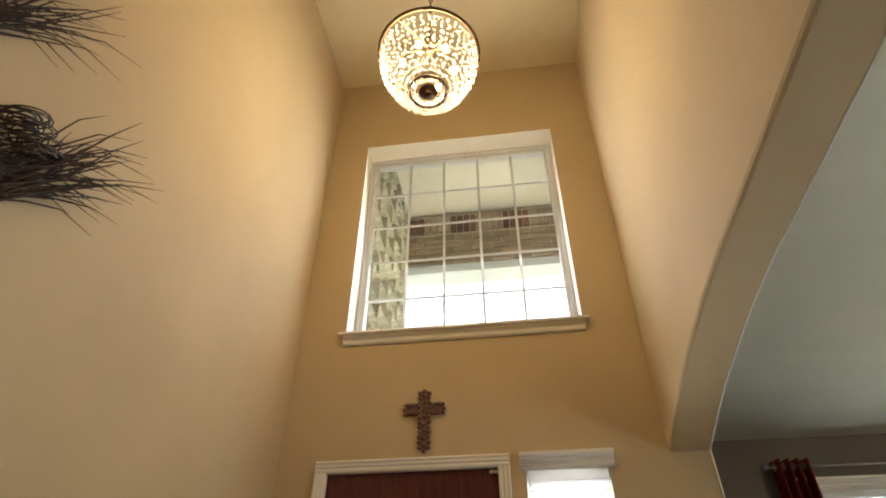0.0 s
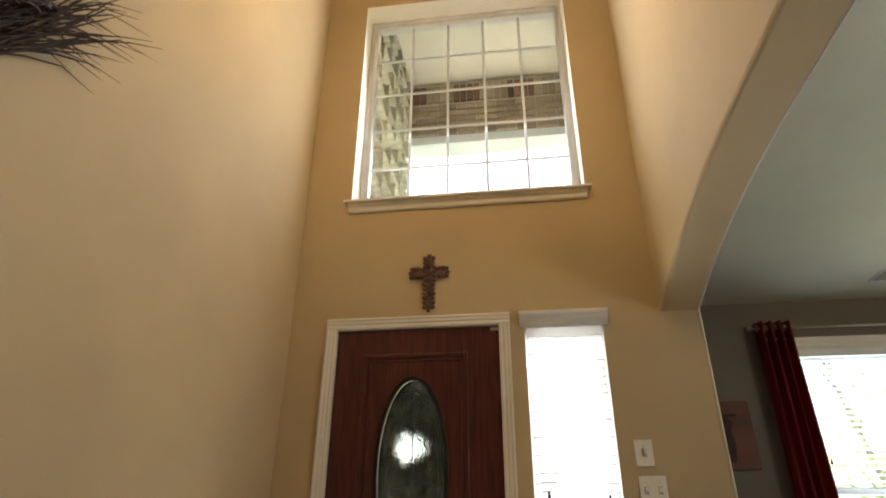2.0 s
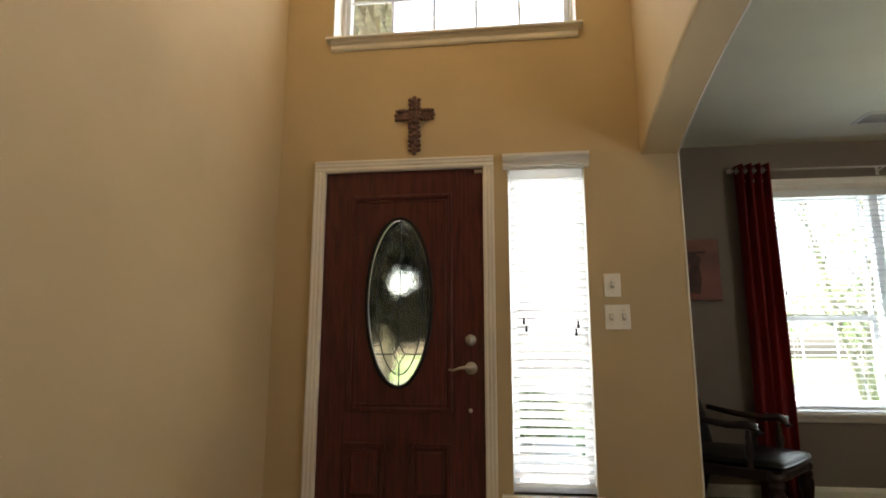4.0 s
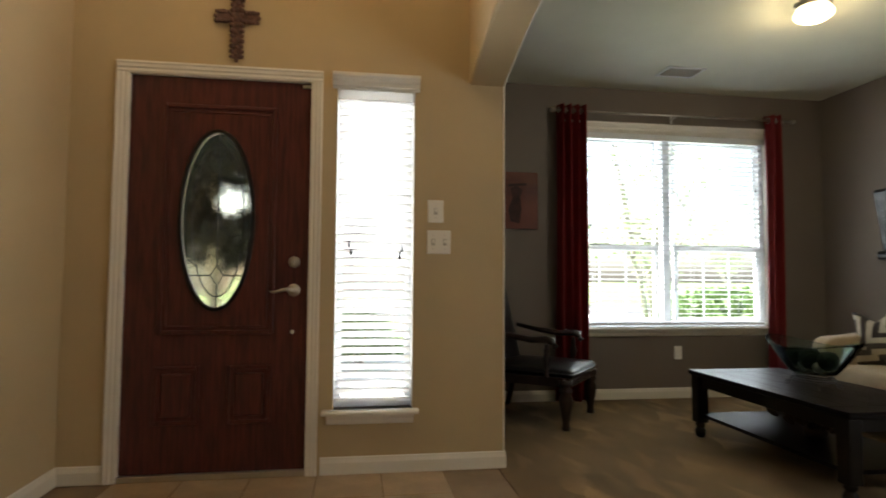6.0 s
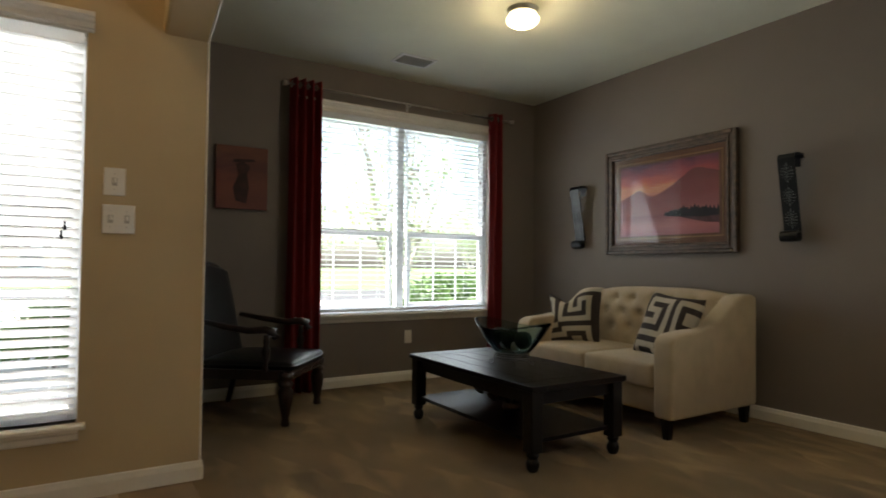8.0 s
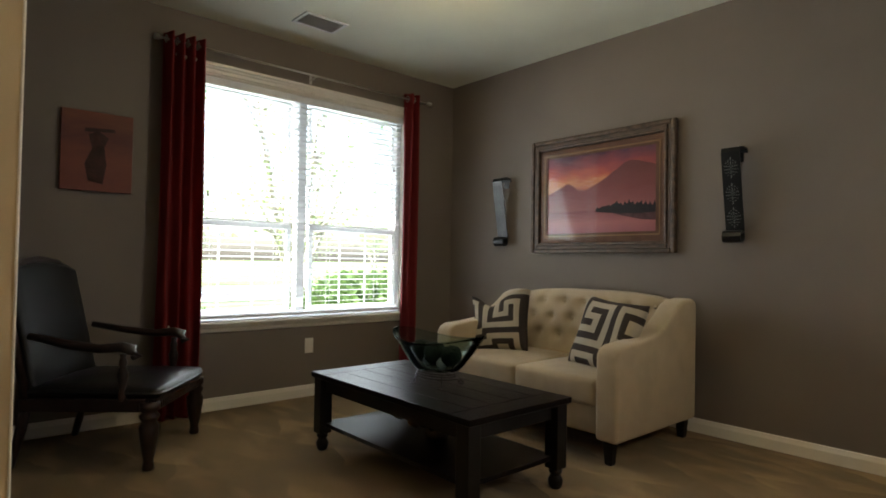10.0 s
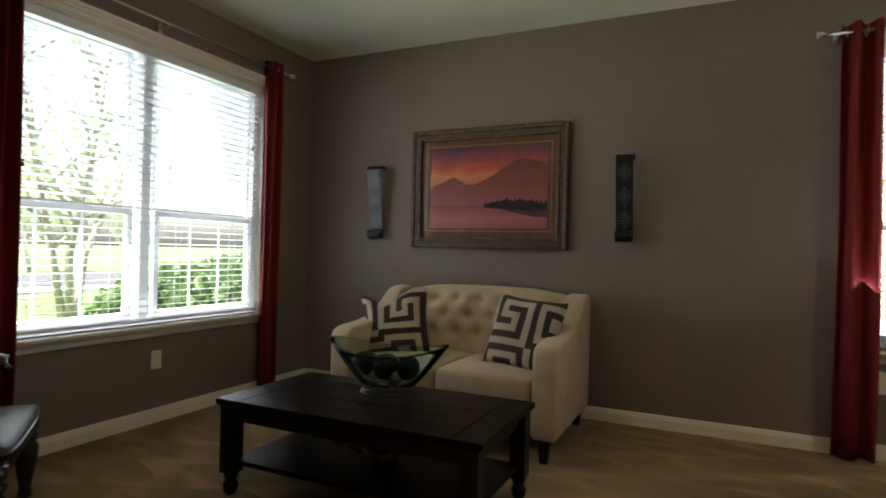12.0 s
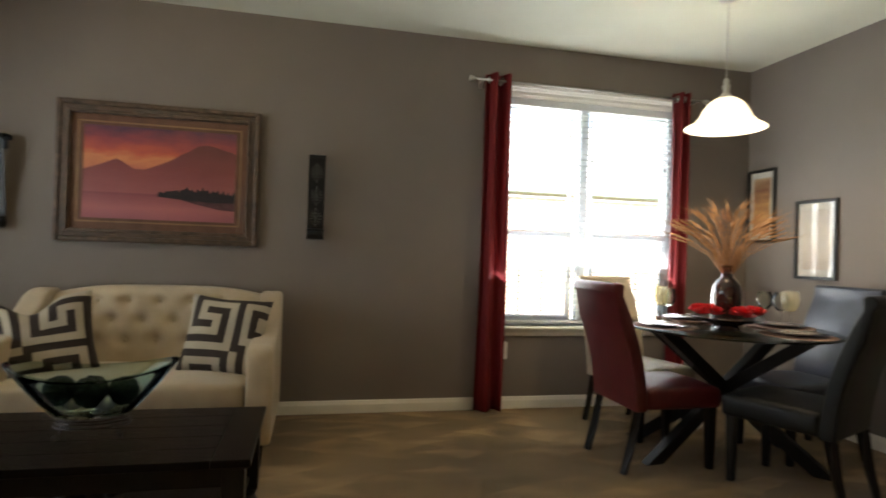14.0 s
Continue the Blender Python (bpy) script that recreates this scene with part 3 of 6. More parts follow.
def front_door():
    x0, x1, z0, z1 = WD[0] + 0.012, WD[1] - 0.008, 0.012, WD[3] - 0.012
    yf = D + 0.012
    root = empty("door_1", pose(0, 0, 0), "closed mahogany front door with an oval leaded glass", "door", kind="structure")
    # leaf with an oval hole: rings from the oval out to the leaf's edge
    n = 40
    cx, cz, a, b = -0.472, 1.313, 0.180, 0.465
    bm = bmesh.new()
    oval = ellipse(cx, cz, a, b, n)

    def rect_point(px, pz):
        dx, dz = px - cx, pz - cz
        t = min((x1 - cx) / dx if dx > 1e-6 else 1e9, (x0 - cx) / dx if dx < -1e-6 else 1e9, (z1 - cz) / dz if dz > 1e-6 else 1e9, (z0 - cz) / dz if dz < -1e-6 else 1e9)
        return cx + dx * t, cz + dz * t

    outer = [rect_point(*p) for p in oval]
    corners = [(x1, z1), (x0, z1), (x0, z0), (x1, z0)]
    for c in corners:
        k = min(range(n), key=lambda i: (outer[i][0] - c[0]) ** 2 + (outer[i][1] - c[1]) ** 2)
        outer[k] = c
    for y, flip in ((yf, False), (yf + 0.042, True)):
        vi = [bm.verts.new((px, y, pz)) for px, pz in oval]
        vo = [bm.verts.new((px, y, pz)) for px, pz in outer]
        for i in range(n):
            j = (i + 1) % n
            bm.faces.new((vi[i], vi[j], vo[j], vo[i]))
        if not flip:
            f_in, f_out = vi, vo
        else:
            for i in range(n):
                j = (i + 1) % n
                bm.faces.new((f_in[i], f_in[j], vi[j], vi[i]))
                bm.faces.new((f_out[i], f_out[j], vo[j], vo[i]))
    bmesh.ops.recalc_face_normals(bm, faces=bm.faces[:])
    part("leaf", bm, DOORWOOD, root)

    def moulding(px0, pz0, px1, pz1, w=0.022):
        part("panel_moulding", frame_ring(px0, pz0, px1, pz1, w, yf - 0.012, yf + 0.002, 0.005), DOORWOOD, root)
        part("panel_bead", frame_ring(px0 + w + 0.012, pz0 + w + 0.012, px1 - w - 0.012, pz1 - w - 0.012, 0.010, yf - 0.006, yf + 0.002, 0.003), DOORWOOD, root)

    moulding(-0.752, 0.715, -0.172, 1.92)
    for q0, q1 in ((-0.765, -0.535), (-0.405, -0.178)):
        part("panel_moulding", frame_ring(q0, 0.255, q1, 0.555, 0.02, yf - 0.011, yf + 0.002, 0.005), DOORWOOD, root)
        part("raised_panel", box(q0 + 0.04, yf - 0.010, 0.295, q1 - 0.04, yf + 0.002, 0.515, 0.009), DOORWOOD, root)
    # oval rim, glass and came
    rim = [(px, yf - 0.004, pz) for px, pz in ellipse(cx, cz, a + 0.004, b + 0.004, 48)]
    part("oval_rim", sweep(rim + rim[:2], 0.011, 8), LEAD, root, "dark oval rim", True)
    bm = bmesh.new()
    front = [bm.verts.new((px, yf + 0.030, pz)) for px, pz in ellipse(cx, cz, a, b, 48)]
    back = [bm.verts.new((px, yf + 0.036, pz)) for px, pz in ellipse(cx, cz, a, b, 48)]
    bm.faces.new(front)
    bm.faces.new(list(reversed(back)))
    for i in range(48):
        j = (i + 1) % 48
        bm.faces.new((front[i], back[i], back[j], front[j]))
    bmesh.ops.recalc_face_normals(bm, faces=bm.faces[:])
    part("oval_glass", bm, RIPPLE, root, "rippled leaded glass").visible_shadow = False
    yc = yf + 0.027
    inner = [(cx + 0.132 * math.cos(t), yc, cz + 0.405 * math.sin(t)) for t in [2 * math.pi * i / 36 for i in range(38)]]
    part("came", sweep(inner, 0.0036, 6), LEAD, root)
    for zc, hw, hh in ((1.47, 0.0, 0.0), (1.02, 0.032, 0.055), (1.30, 0.035, 0.06)):
        if hw:
            d = [(cx, yc, zc + hh), (cx + hw, yc, zc), (cx, yc, zc - hh), (cx - hw, yc, zc), (cx, yc, zc + hh)]
            if zc > 1.2:
                d = [(cx - 0.055, yc, zc - 0.07), (cx - 0.02, yc, zc - 0.02), (cx, yc, zc + hh), (cx + 0.02, yc, zc - 0.02), (cx + 0.055, yc, zc - 0.07)]
            part("came", sweep(d, 0.0036, 6), LEAD, root)
    part("came", sweep([(cx, yc, cz - b), (cx, yc, 0.965)], 0.0036, 6), LEAD, root)
    part("came", sweep([(cx, yc, 1.075), (cx, yc, cz + b)], 0.0036, 6), LEAD, root)
    for sx in (-1, 1):
        part("came", sweep([(cx + sx * 0.032, yc, 1.02), (cx + sx * 0.132, yc, 1.02)], 0.0036, 6), LEAD, root)
        part("came", sweep([(cx + sx * 0.055, yc, 1.23), (cx + sx * 0.12, yc, 1.235)], 0.0036, 6), LEAD, root)
        part("came", sweep([(cx, yc, 1.62), (cx + sx * 0.03, yc, 1.66), (cx + sx * 0.02, yc, 1.70)], 0.0036, 6), LEAD, root)
    # hardware
    hx = -0.072
    part("deadbolt", lathe([(0.0, 0.0), (0.028, 0.0), (0.031, 0.006), (0.026, 0.014), (0.016, 0.022), (0.008, 0.024), (0.0, 0.025)], 24), CHROME, root, "round nickel deadbolt", True).matrix_local = pose(hx, yf, 1.095, 90, 0, 0)
    part("thumb_turn", box(hx - 0.005, yf - 0.042, 1.078, hx + 0.005, yf - 0.022, 1.112, 0.003), CHROME, root)
    lever = part("door_handle", lathe([(0.0, 0.0), (0.032, 0.0), (0.034, 0.005), (0.028, 0.012), (0.012, 0.016), (0.011, 0.046), (0.0, 0.048)], 24), CHROME, root, "curved nickel lever handle", True)
    lever.matrix_local = pose(hx, yf, 0.946, 90, 0, 0)
    part("lever", sweep([(hx, yf - 0.042, 0.946), (hx - 0.03, yf - 0.048, 0.950), (hx - 0.06, yf - 0.050, 0.946), (hx - 0.09, yf - 0.048, 0.936), (hx - 0.118, yf - 0.046, 0.938)], [0.010, 0.010, 0.008, 0.007, 0.005], 10), CHROME, root, "", True)
    part("lock_stud", lathe([(0, 0), (0.011, 0), (0.010, 0.008), (0, 0.010)], 16), CHROME, root, "small round stud", True).matrix_local = pose(hx - 0.005, yf, 0.725, 90, 0, 0)
    for z in (0.22, 1.05, 1.86):
        part("hinge", sweep([(x0 - 0.006, yf - 0.006, z - 0.045), (x0 - 0.006, yf - 0.006, z + 0.045)], 0.007, 8), CHROME, root)
    part("closer_tab", box(-0.045, yf - 0.012, z1 - 0.028, 0.0, yf + 0.001, z1 - 0.010, 0.002), CHROME, root)
    part("threshold", box(WD[0], D - 0.01, F0, WD[1], D + 0.14, 0.010, 0.005), CHROME, root)
    part("jamb", boxes([(WD[0], D + 0.001, 0.010, WD[0] + 0.010, D + 0.155, WD[3]), (WD[1] - 0.006, D + 0.001, 0.010, WD[1], D + 0.155, WD[3]), (WD[0] + 0.010, D + 0.001, WD[3] - 0.010, WD[1] - 0.006, D + 0.155, WD[3])]), TRIM, root)
    trim = empty("door_casing", pose(0, 0, 0), "white moulded casing around the front door", "door casing", kind="structure")
    casing_piece(trim, WD[1] - WD[0] + 0.108, (1, 0, 0), (0, 0, 1), (WD[0] - 0.054, D, WD[3] - 0.008))
    casing_piece(trim, WD[3] - 0.008 - F0, (0, 0, 1), (-1, 0, 0), (WD[0] + 0.008, D, F0))
    casing_piece(trim, WD[3] - 0.008 - F0, (0, 0, -1), (1, 0, 0), (WD[1] - 0.008, D, WD[3] - 0.008))


front_door()


# ---- wall things of the foyer ----
def cross_decor():
    bm = bmesh.new()
    rng = random.Random(3)
    cx, y, top, bot, arm = -0.39, D, 2.50, 2.16, 2.395

    def strip(x0, z0, x1, z1):
        box_into(bm, x0, y - 0.018, z0, x1, y, z1, 0.006)

    strip(cx - 0.026, bot + 0.01, cx + 0.026, top - 0.01)
    strip(cx - 0.105, arm - 0.026, cx + 0.105, arm + 0.026)
    spots = [(cx + s * 0.026, bot + 0.02 + 0.028 * i) for i in range(12) for s in (-1, 1)] + [(cx + s * (0.045 + 0.02 * i), arm + q * 0.026) for i in range(4) for s in (-1, 1) for q in (-1, 1)]
    spots += [(cx, top), (cx - 0.11, arm), (cx + 0.11, arm), (cx, bot)] + [(cx, bot + 0.03 + 0.04 * i) for i in range(8)]
    for px, pz in spots:
        bmesh.ops.create_icosphere(bm, subdivisions=1, radius=rng.uniform(0.011, 0.016), matrix=Matrix.Translation((px, y - 0.016, pz)))
    bmesh.ops.create_uvsphere(bm, u_segments=14, v_segments=8, radius=0.028, matrix=Matrix.Translation((cx, y - 0.014, arm)) @ Matrix.Diagonal((1, 0.5, 1, 1)))
    m = mat("carved_cross", (0.21, 0.110, 0.085), 0.7, var=0.3, scale=40, fine=160, bump=1.0)
    tagged(part("wall_cross", bm, m), "ornate carved brown cross hung above the door", "wall cross")


cross_decor()


# grey puts the toggle recess's shade into the colour
SLOT = mat("slot_shade_grey", (0.50, 0.48, 0.44), 0.5, var=0.05, bump=0.02)


def switch_plate(x0, z0, x1, z1, toggles, label):
    root = empty("light_switch", pose(x0, D, z0), label, "light switch", "light switches")
    w, h = x1 - x0, z1 - z0
    part("plate", box(0, -0.007, 0, w, 0, h, 0.003), PLATE, root)
    for k in range(toggles):
        x = w * (k + 0.5) / toggles
        part("toggle_slot", box(x - 0.010, -0.0078, h / 2 - 0.018, x + 0.010, -0.0065, h / 2 + 0.018), SLOT, root, "slot pad coloured grey to look shaded")
        part("toggle", box(x - 0.006, -0.020, h / 2 - 0.006, x + 0.006, -0.006, h / 2 + 0.014, 0.002), PLATE, root)
        for q in (0.22, 0.78):
            part("screw", lathe([(0.0, 0), (0.003, 0), (0.002, 0.0012), (0, 0.0014)], 8), CHROME, root).matrix_local = pose(x, -0.007, h * q, 90, 0, 0)


switch_plate(0.640, 1.320, 0.727, 1.445, 1, "white single toggle switch beside the narrow window")
switch_plate(0.638, 1.148, 0.768, 1.278, 2, "white double toggle switch below a single one")


def outlet(m, label, plug=False):
    root = empty("wall_outlet", m, label, "outlet", "wall outlets")
    part("plate", box(-0.036, -0.006, -0.058, 0.036, 0, 0.058, 0.003), PLATE, root)
    for z in (-0.022, 0.022):
        part("socket", lathe([(0.0, 0), (0.017, 0), (0.016, 0.002), (0, 0.0025)], 16), PLATE, root).matrix_local = pose(0, -0.006, z, 90, 0, 0)
    if plug:
        part("plug", box(-0.022, -0.045, 0.0, 0.022, -0.006, 0.075, 0.006), PLATE, root, "clear plug-in fixture")


outlet(pose(3.085, N, 0.375), "white duplex outlet below the north window")
outlet(pose(E, 0.86, 0.41, 0, 0, -90), "white outlet with a small plug-in fixture", True)

# ---- curtains ----
def curtain(m, width, height, folds, label, group):
    """Grommet curtain with deep folds; x along the rod, y into the room, z from the floor."""
    root = empty("curtain", m, label, "curtain", group)
    bm = bmesh.new()
    rng = random.Random(int(width * 1000) + folds)
    nx, nz, th = folds * 10, 14, 0.003
    ph = [rng.uniform(-0.4, 0.4) for _ in range(folds + 2)]

    def pt(i, k):
        u, w = i / nx, k / nz
        a = u * folds * 2 * math.pi
        amp = 0.042 * (0.75 + 0.25 * w) + 0.006 * math.sin(7 * w + 3 * u)
        spread = 1.0 + 0.07 * (1 - w) * math.sin(2.2 * (1 - w))
        x = (u - 0.5) * width * spread + 0.012 * math.sin(a * 0.5 + 4 * (1 - w)) * (1 - w)
        y = amp * math.sin(a + ph[int(u * folds)] * (1 - w) * 0.8)
        return x, y, 0.012 + w * (height - 0.012)

    f, b = [], []
    for i in range(nx + 1):
        f.append([bm.verts.new(pt(i, k)) for k in range(nz + 1)])
        b.append([bm.verts.new(Vector(pt(i, k)) + Vector((0, th, 0))) for k in range(nz + 1)])
    for i in range(nx):
        for k in range(nz):
            bm.faces.new((f[i][k], f[i + 1][k], f[i + 1][k + 1], f[i][k + 1]))
            bm.faces.new((b[i][k], b[i][k + 1], b[i + 1][k + 1], b[i + 1][k]))
        bm.faces.new((f[i][nz], f[i + 1][nz], b[i + 1][nz], b[i][nz]))
        bm.faces.new((f[i][0], b[i][0], b[i + 1][0], f[i + 1][0]))
    for i in (0, nx):
        for k in range(nz):
            bm.faces.new((f[i][k], f[i][k + 1], b[i][k + 1], b[i][k]))
    bmesh.ops.recalc_face_normals(bm, faces=bm.faces[:])
    part("drape", bm, RED_CURTAIN, root, "", True)
    for i in range(folds * 2):
        u = (i + 0.5) / (folds * 2)
        ring = [((u - 0.5) * width + 0.0, 0.0 + 0.024 * math.cos(t), height - 0.05 + 0.024 * math.sin(t)) for t in [2 * math.pi * k / 16 for k in range(18)]]
        part("grommet", sweep(ring, 0.004, 6), CHROME, root, "", True)
    return root


def curtain_rod(m, length, label):
    root = empty("curtain_rod", m, label, "curtain rod", "curtain rods")
    part("rod", sweep([(0, 0, 0), (length, 0, 0)], 0.008, 10), CHROME, root, "", True)
    for x, s in ((0, -1), (length, 1)):
        fin = part("finial", lathe([(0.0, 0.0), (0.012, 0.0), (0.012, 0.012), (0.020, 0.018), (0.020, 0.045), (0.0, 0.048)], 14), CHROME, root, "", True)
        fin.matrix_local = pose(x, 0, 0, 0, 90 * s, 0)
    for x in (0.06, length * 0.5, length - 0.06):
        part("bracket", sweep([(x, 0, -0.008), (x, 0.05, -0.012), (x, 0.088, -0.015)], 0.006, 8), CHROME, root)
        part("bracket_plate", box(x - 0.012, 0.084, -0.045, x + 0.012, 0.09, 0.02, 0.002), CHROME, root)


curtain_rod(pose(1.93, N - 0.09, 2.475), 2.24, "slim brushed metal curtain rod over the north window")
curtain(pose(2.075, N - 0.09, F0), 0.27, 2.545, 4, "dark red grommet curtain hanging to the floor", "red curtains")
curtain(pose(4.00, N - 0.09, F0), 0.14, 2.545, 2, "narrow dark red curtain gathered at the corner side", "red curtains")
curtain_rod(pose(E - 0.09, 1.16, 2.405, 0, 0, -90), 1.88, "slim brushed metal rod over the dining window")
curtain(pose(E - 0.09, 0.985, F0, 0, 0, -90), 0.20, 2.475, 2, "dark red grommet curtain beside the dining window", "red curtains")
curtain(pose(E - 0.09, -0.535, F0, 0, 0, -90), 0.13, 2.475, 2, "narrow dark red curtain near the dining corner", "red curtains")

# ---- seating group ----
LINEN = mat("cream_linen", (0.49, 0.395, 0.27), 0.9, var=0.07, scale=8, fine=500, bump=0.5, spec=0.15, sheen=0.25)
ESPRESSO = mat("espresso_wood", (0.007, 0.004, 0.004), 0.30, var=0.25, scale=12, fine=90, bump=0.25, stretch=(8, 0.7, 8), spec=0.13)
ESPLEG = mat("espresso_leg", (0.007, 0.005, 0.004), 0.42, var=0.2, scale=12, fine=90, bump=0.15, spec=0.3)
DARKBROWN = mat("pillow_dark_yarn", (0.045, 0.033, 0.028), 0.95, var=0.15, fine=500, bump=0.8)
CREAMYARN = mat("pillow_cream_yarn", (0.50, 0.44, 0.34), 0.95, var=0.1, fine=500, bump=0.8)


def slab_profile(profile, x0, x1, bevel=0.02, segs=3):
    """A closed (y, z) profile extruded from x0 to x1 with rounded edges."""
    bm = bmesh.new()
    a = [bm.verts.new((x0, y, z)) for y, z in profile]
    b = [bm.verts.new((x1, y, z)) for y, z in profile]
    n = len(profile)
    fa, fb = bm.faces.new(a), bm.faces.new(b)
    for i in range(n):
        bm.faces.new((a[i], a[(i + 1) % n], b[(i + 1) % n], b[i]))
    bmesh.ops.recalc_face_normals(bm, faces=bm.faces[:])
    rim = [e for e in bm.edges if (e in fa.edges or e in fb.edges)]
    sharp = [e for e in bm.edges if e not in rim and e.calc_face_angle(0) > 0.7]
    if bevel:
        bmesh.ops.bevel(bm, geom=rim + sharp, offset=bevel, segments=segs, affect="EDGES", profile=0.5, clamp_overlap=True)
    return bm


def cushion(x0, y0, z0, x1, y1, z1, puff=0.02, n=10):
    """A soft block: rounded edges and a swollen top and front."""
    bm = box(x0, y0, z0, x1, y1, z1, 0.028, 3)
    bmesh.ops.subdivide_edges(bm, edges=[e for e in bm.edges if e.calc_length() > 0.12], cuts=n, use_grid_fill=True)
    for v in bm.verts:
        u, w = (v.co.x - x0) / (x1 - x0) * 2 - 1, (v.co.y - y0) / (y1 - y0) * 2 - 1
        s = max(0, 1 - u * u) * max(0, 1 - w ** 4)
        if v.co.z > (z0 + z1) / 2:
            v.co.z += puff * s
        if w < -0.8:
            v.co.y -= puff * 0.5 * max(0, 1 - u ** 4)
    return bm


def tufted_back(w, z0, z1, y0, y1, buttons):
    """Upholstered back: camel-top front face with button dimples, closed behind."""
    nx, nz = 56, 30
    bm = bmesh.new()
    fr, bk = [], []
    for i in range(nx + 1):
        u = i / nx * 2 - 1
        top = z1 - 0.055 * abs(u) ** 3.5
        cf, cb = [], []
        for k in range(nz + 1):
            v = k / nz
            x, z = u * w, z0 + v * (top - z0)
            lean = 0.13 * v
            round_top = 0.055 * max(0, (v - 0.86) / 0.14) ** 2
            dim = 0.0
            for bx, bz in buttons:
                q = math.hypot(x - bx, z - bz)
                dim = max(dim, 0.034 * math.exp(-(q / 0.030) ** 2) + 0.016 * math.exp(-(q / 0.075) ** 2))
            edge = 0.05 * max(0, (abs(u) - 0.93) / 0.07) ** 2
            cf.append(bm.verts.new((x, y0 + lean + round_top + dim + edge, z)))
            cb.append(bm.verts.new((x, y1, z)))
        fr.append(cf)
        bk.append(cb)
    for i in range(nx):
        for k in range(nz):
            bm.faces.new((fr[i][k], fr[i + 1][k], fr[i + 1][k + 1], fr[i][k + 1]))
        bm.faces.new((bk[i][0], bk[i][nz], bk[i + 1][nz], bk[i + 1][0]) if nz == 1 else (bk[i][0], bk[i + 1][0], bk[i + 1][nz], bk[i][nz]))
        bm.faces.new((fr[i][nz], fr[i + 1][nz], bk[i + 1][nz], bk[i][nz]))
        bm.faces.new((fr[i][0], bk[i][0], bk[i + 1][0], fr[i + 1][0]))
    for i in (0, nx):
        bm.faces.new([c for c in fr[i]] + [bk[i][nz], bk[i][0]])
    loose = [v for v in bm.verts if not v.link_faces]
    bmesh.ops.delete(bm, geom=loose, context="VERTS")
    bmesh.ops.recalc_face_normals(bm, faces=bm.faces[:])
    return bm


def tapered_leg(x, y, top, w0=0.062, w1=0.042):
    bm = bmesh.new()
    box_into(bm, x - w0 / 2, y - w0 / 2, 0, x + w0 / 2, y + w0 / 2, top)
    for v in bm.verts:
        if v.co.z < 0.01:
            v.co.x, v.co.y = x + (v.co.x - x) * w1 / w0, y + (v.co.y - y) * w1 / w0
    bmesh.ops.bevel(bm, geom=bm.edges[:], offset=0.004, segments=1, affect="EDGES")
    return bm


def sofa(m):
    root = empty("sofa", m, "cream linen two-seat sofa with a button-tufted back", "sofa")
    W, DEP = 0.722, 0.90
    part("base", box(-W + 0.13, 0.035, 0.14, W - 0.13, DEP - 0.03, 0.30, 0.02), LINEN, root, "", True)
    arm = [(0.0, 0.125), (0.0, 0.575), (0.02, 0.615), (0.07, 0.635), (0.22, 0.645), (0.38, 0.665), (0.50, 0.71), (0.60, 0.775), (0.68, 0.835), (0.75, 0.858), (0.84, 0.865), (0.89, 0.852), (0.90, 0.83), (0.89, 0.125)]
    for x0, x1 in ((-W, -W + 0.135), (W - 0.135, W)):
        part("arm", slab_profile(arm, x0, x1, 0.022, 3), LINEN, root, "", True)
    for s in (-1, 1):
        x0, x1 = (-W + 0.14, -0.003) if s < 0 else (0.003, W - 0.14)
        part("seat_cushion", cushion(x0, 0.005, 0.295, x1, 0.66, 0.445, 0.022), LINEN, root, "", True)
    rows = []
    for r, z in enumerate((0.565, 0.685, 0.800)):
        rows += [(-0.525 + 0.175 * i + (0.0875 if r % 2 else 0), z) for i in range(7 - r % 2)]
    part("backrest", tufted_back(W - 0.11, 0.36, 0.888, 0.60, 0.895, rows), LINEN, root, "button-tufted back", True)
    for bx, bz in rows:
        v = (bz - 0.36) / (0.888 - 0.36)
        b = part("button", lathe([(0, 0), (0.013, 0.0), (0.010, 0.006), (0, 0.008)], 10), LINEN, root, "", True)
        b.matrix_local = pose(bx, 0.60 + 0.13 * v + 0.044, bz, 90, 0, 0)
    for x in (-W + 0.07, W - 0.07):
        for y in (0.05, DEP - 0.05):
            part("leg", tapered_leg(x, y, 0.13), ESPLEG, root, "dark tapered wooden leg")
    return root


sofa(pose(3.54, 3.176, F0, 0, 0, -90))

MAZE = ("01111111111", "01000001000", "01011101011", "01000101010", "01110101010", "00000101011", "11111101001", "00000001101", "11111110101", "10000010101", "10111010101")


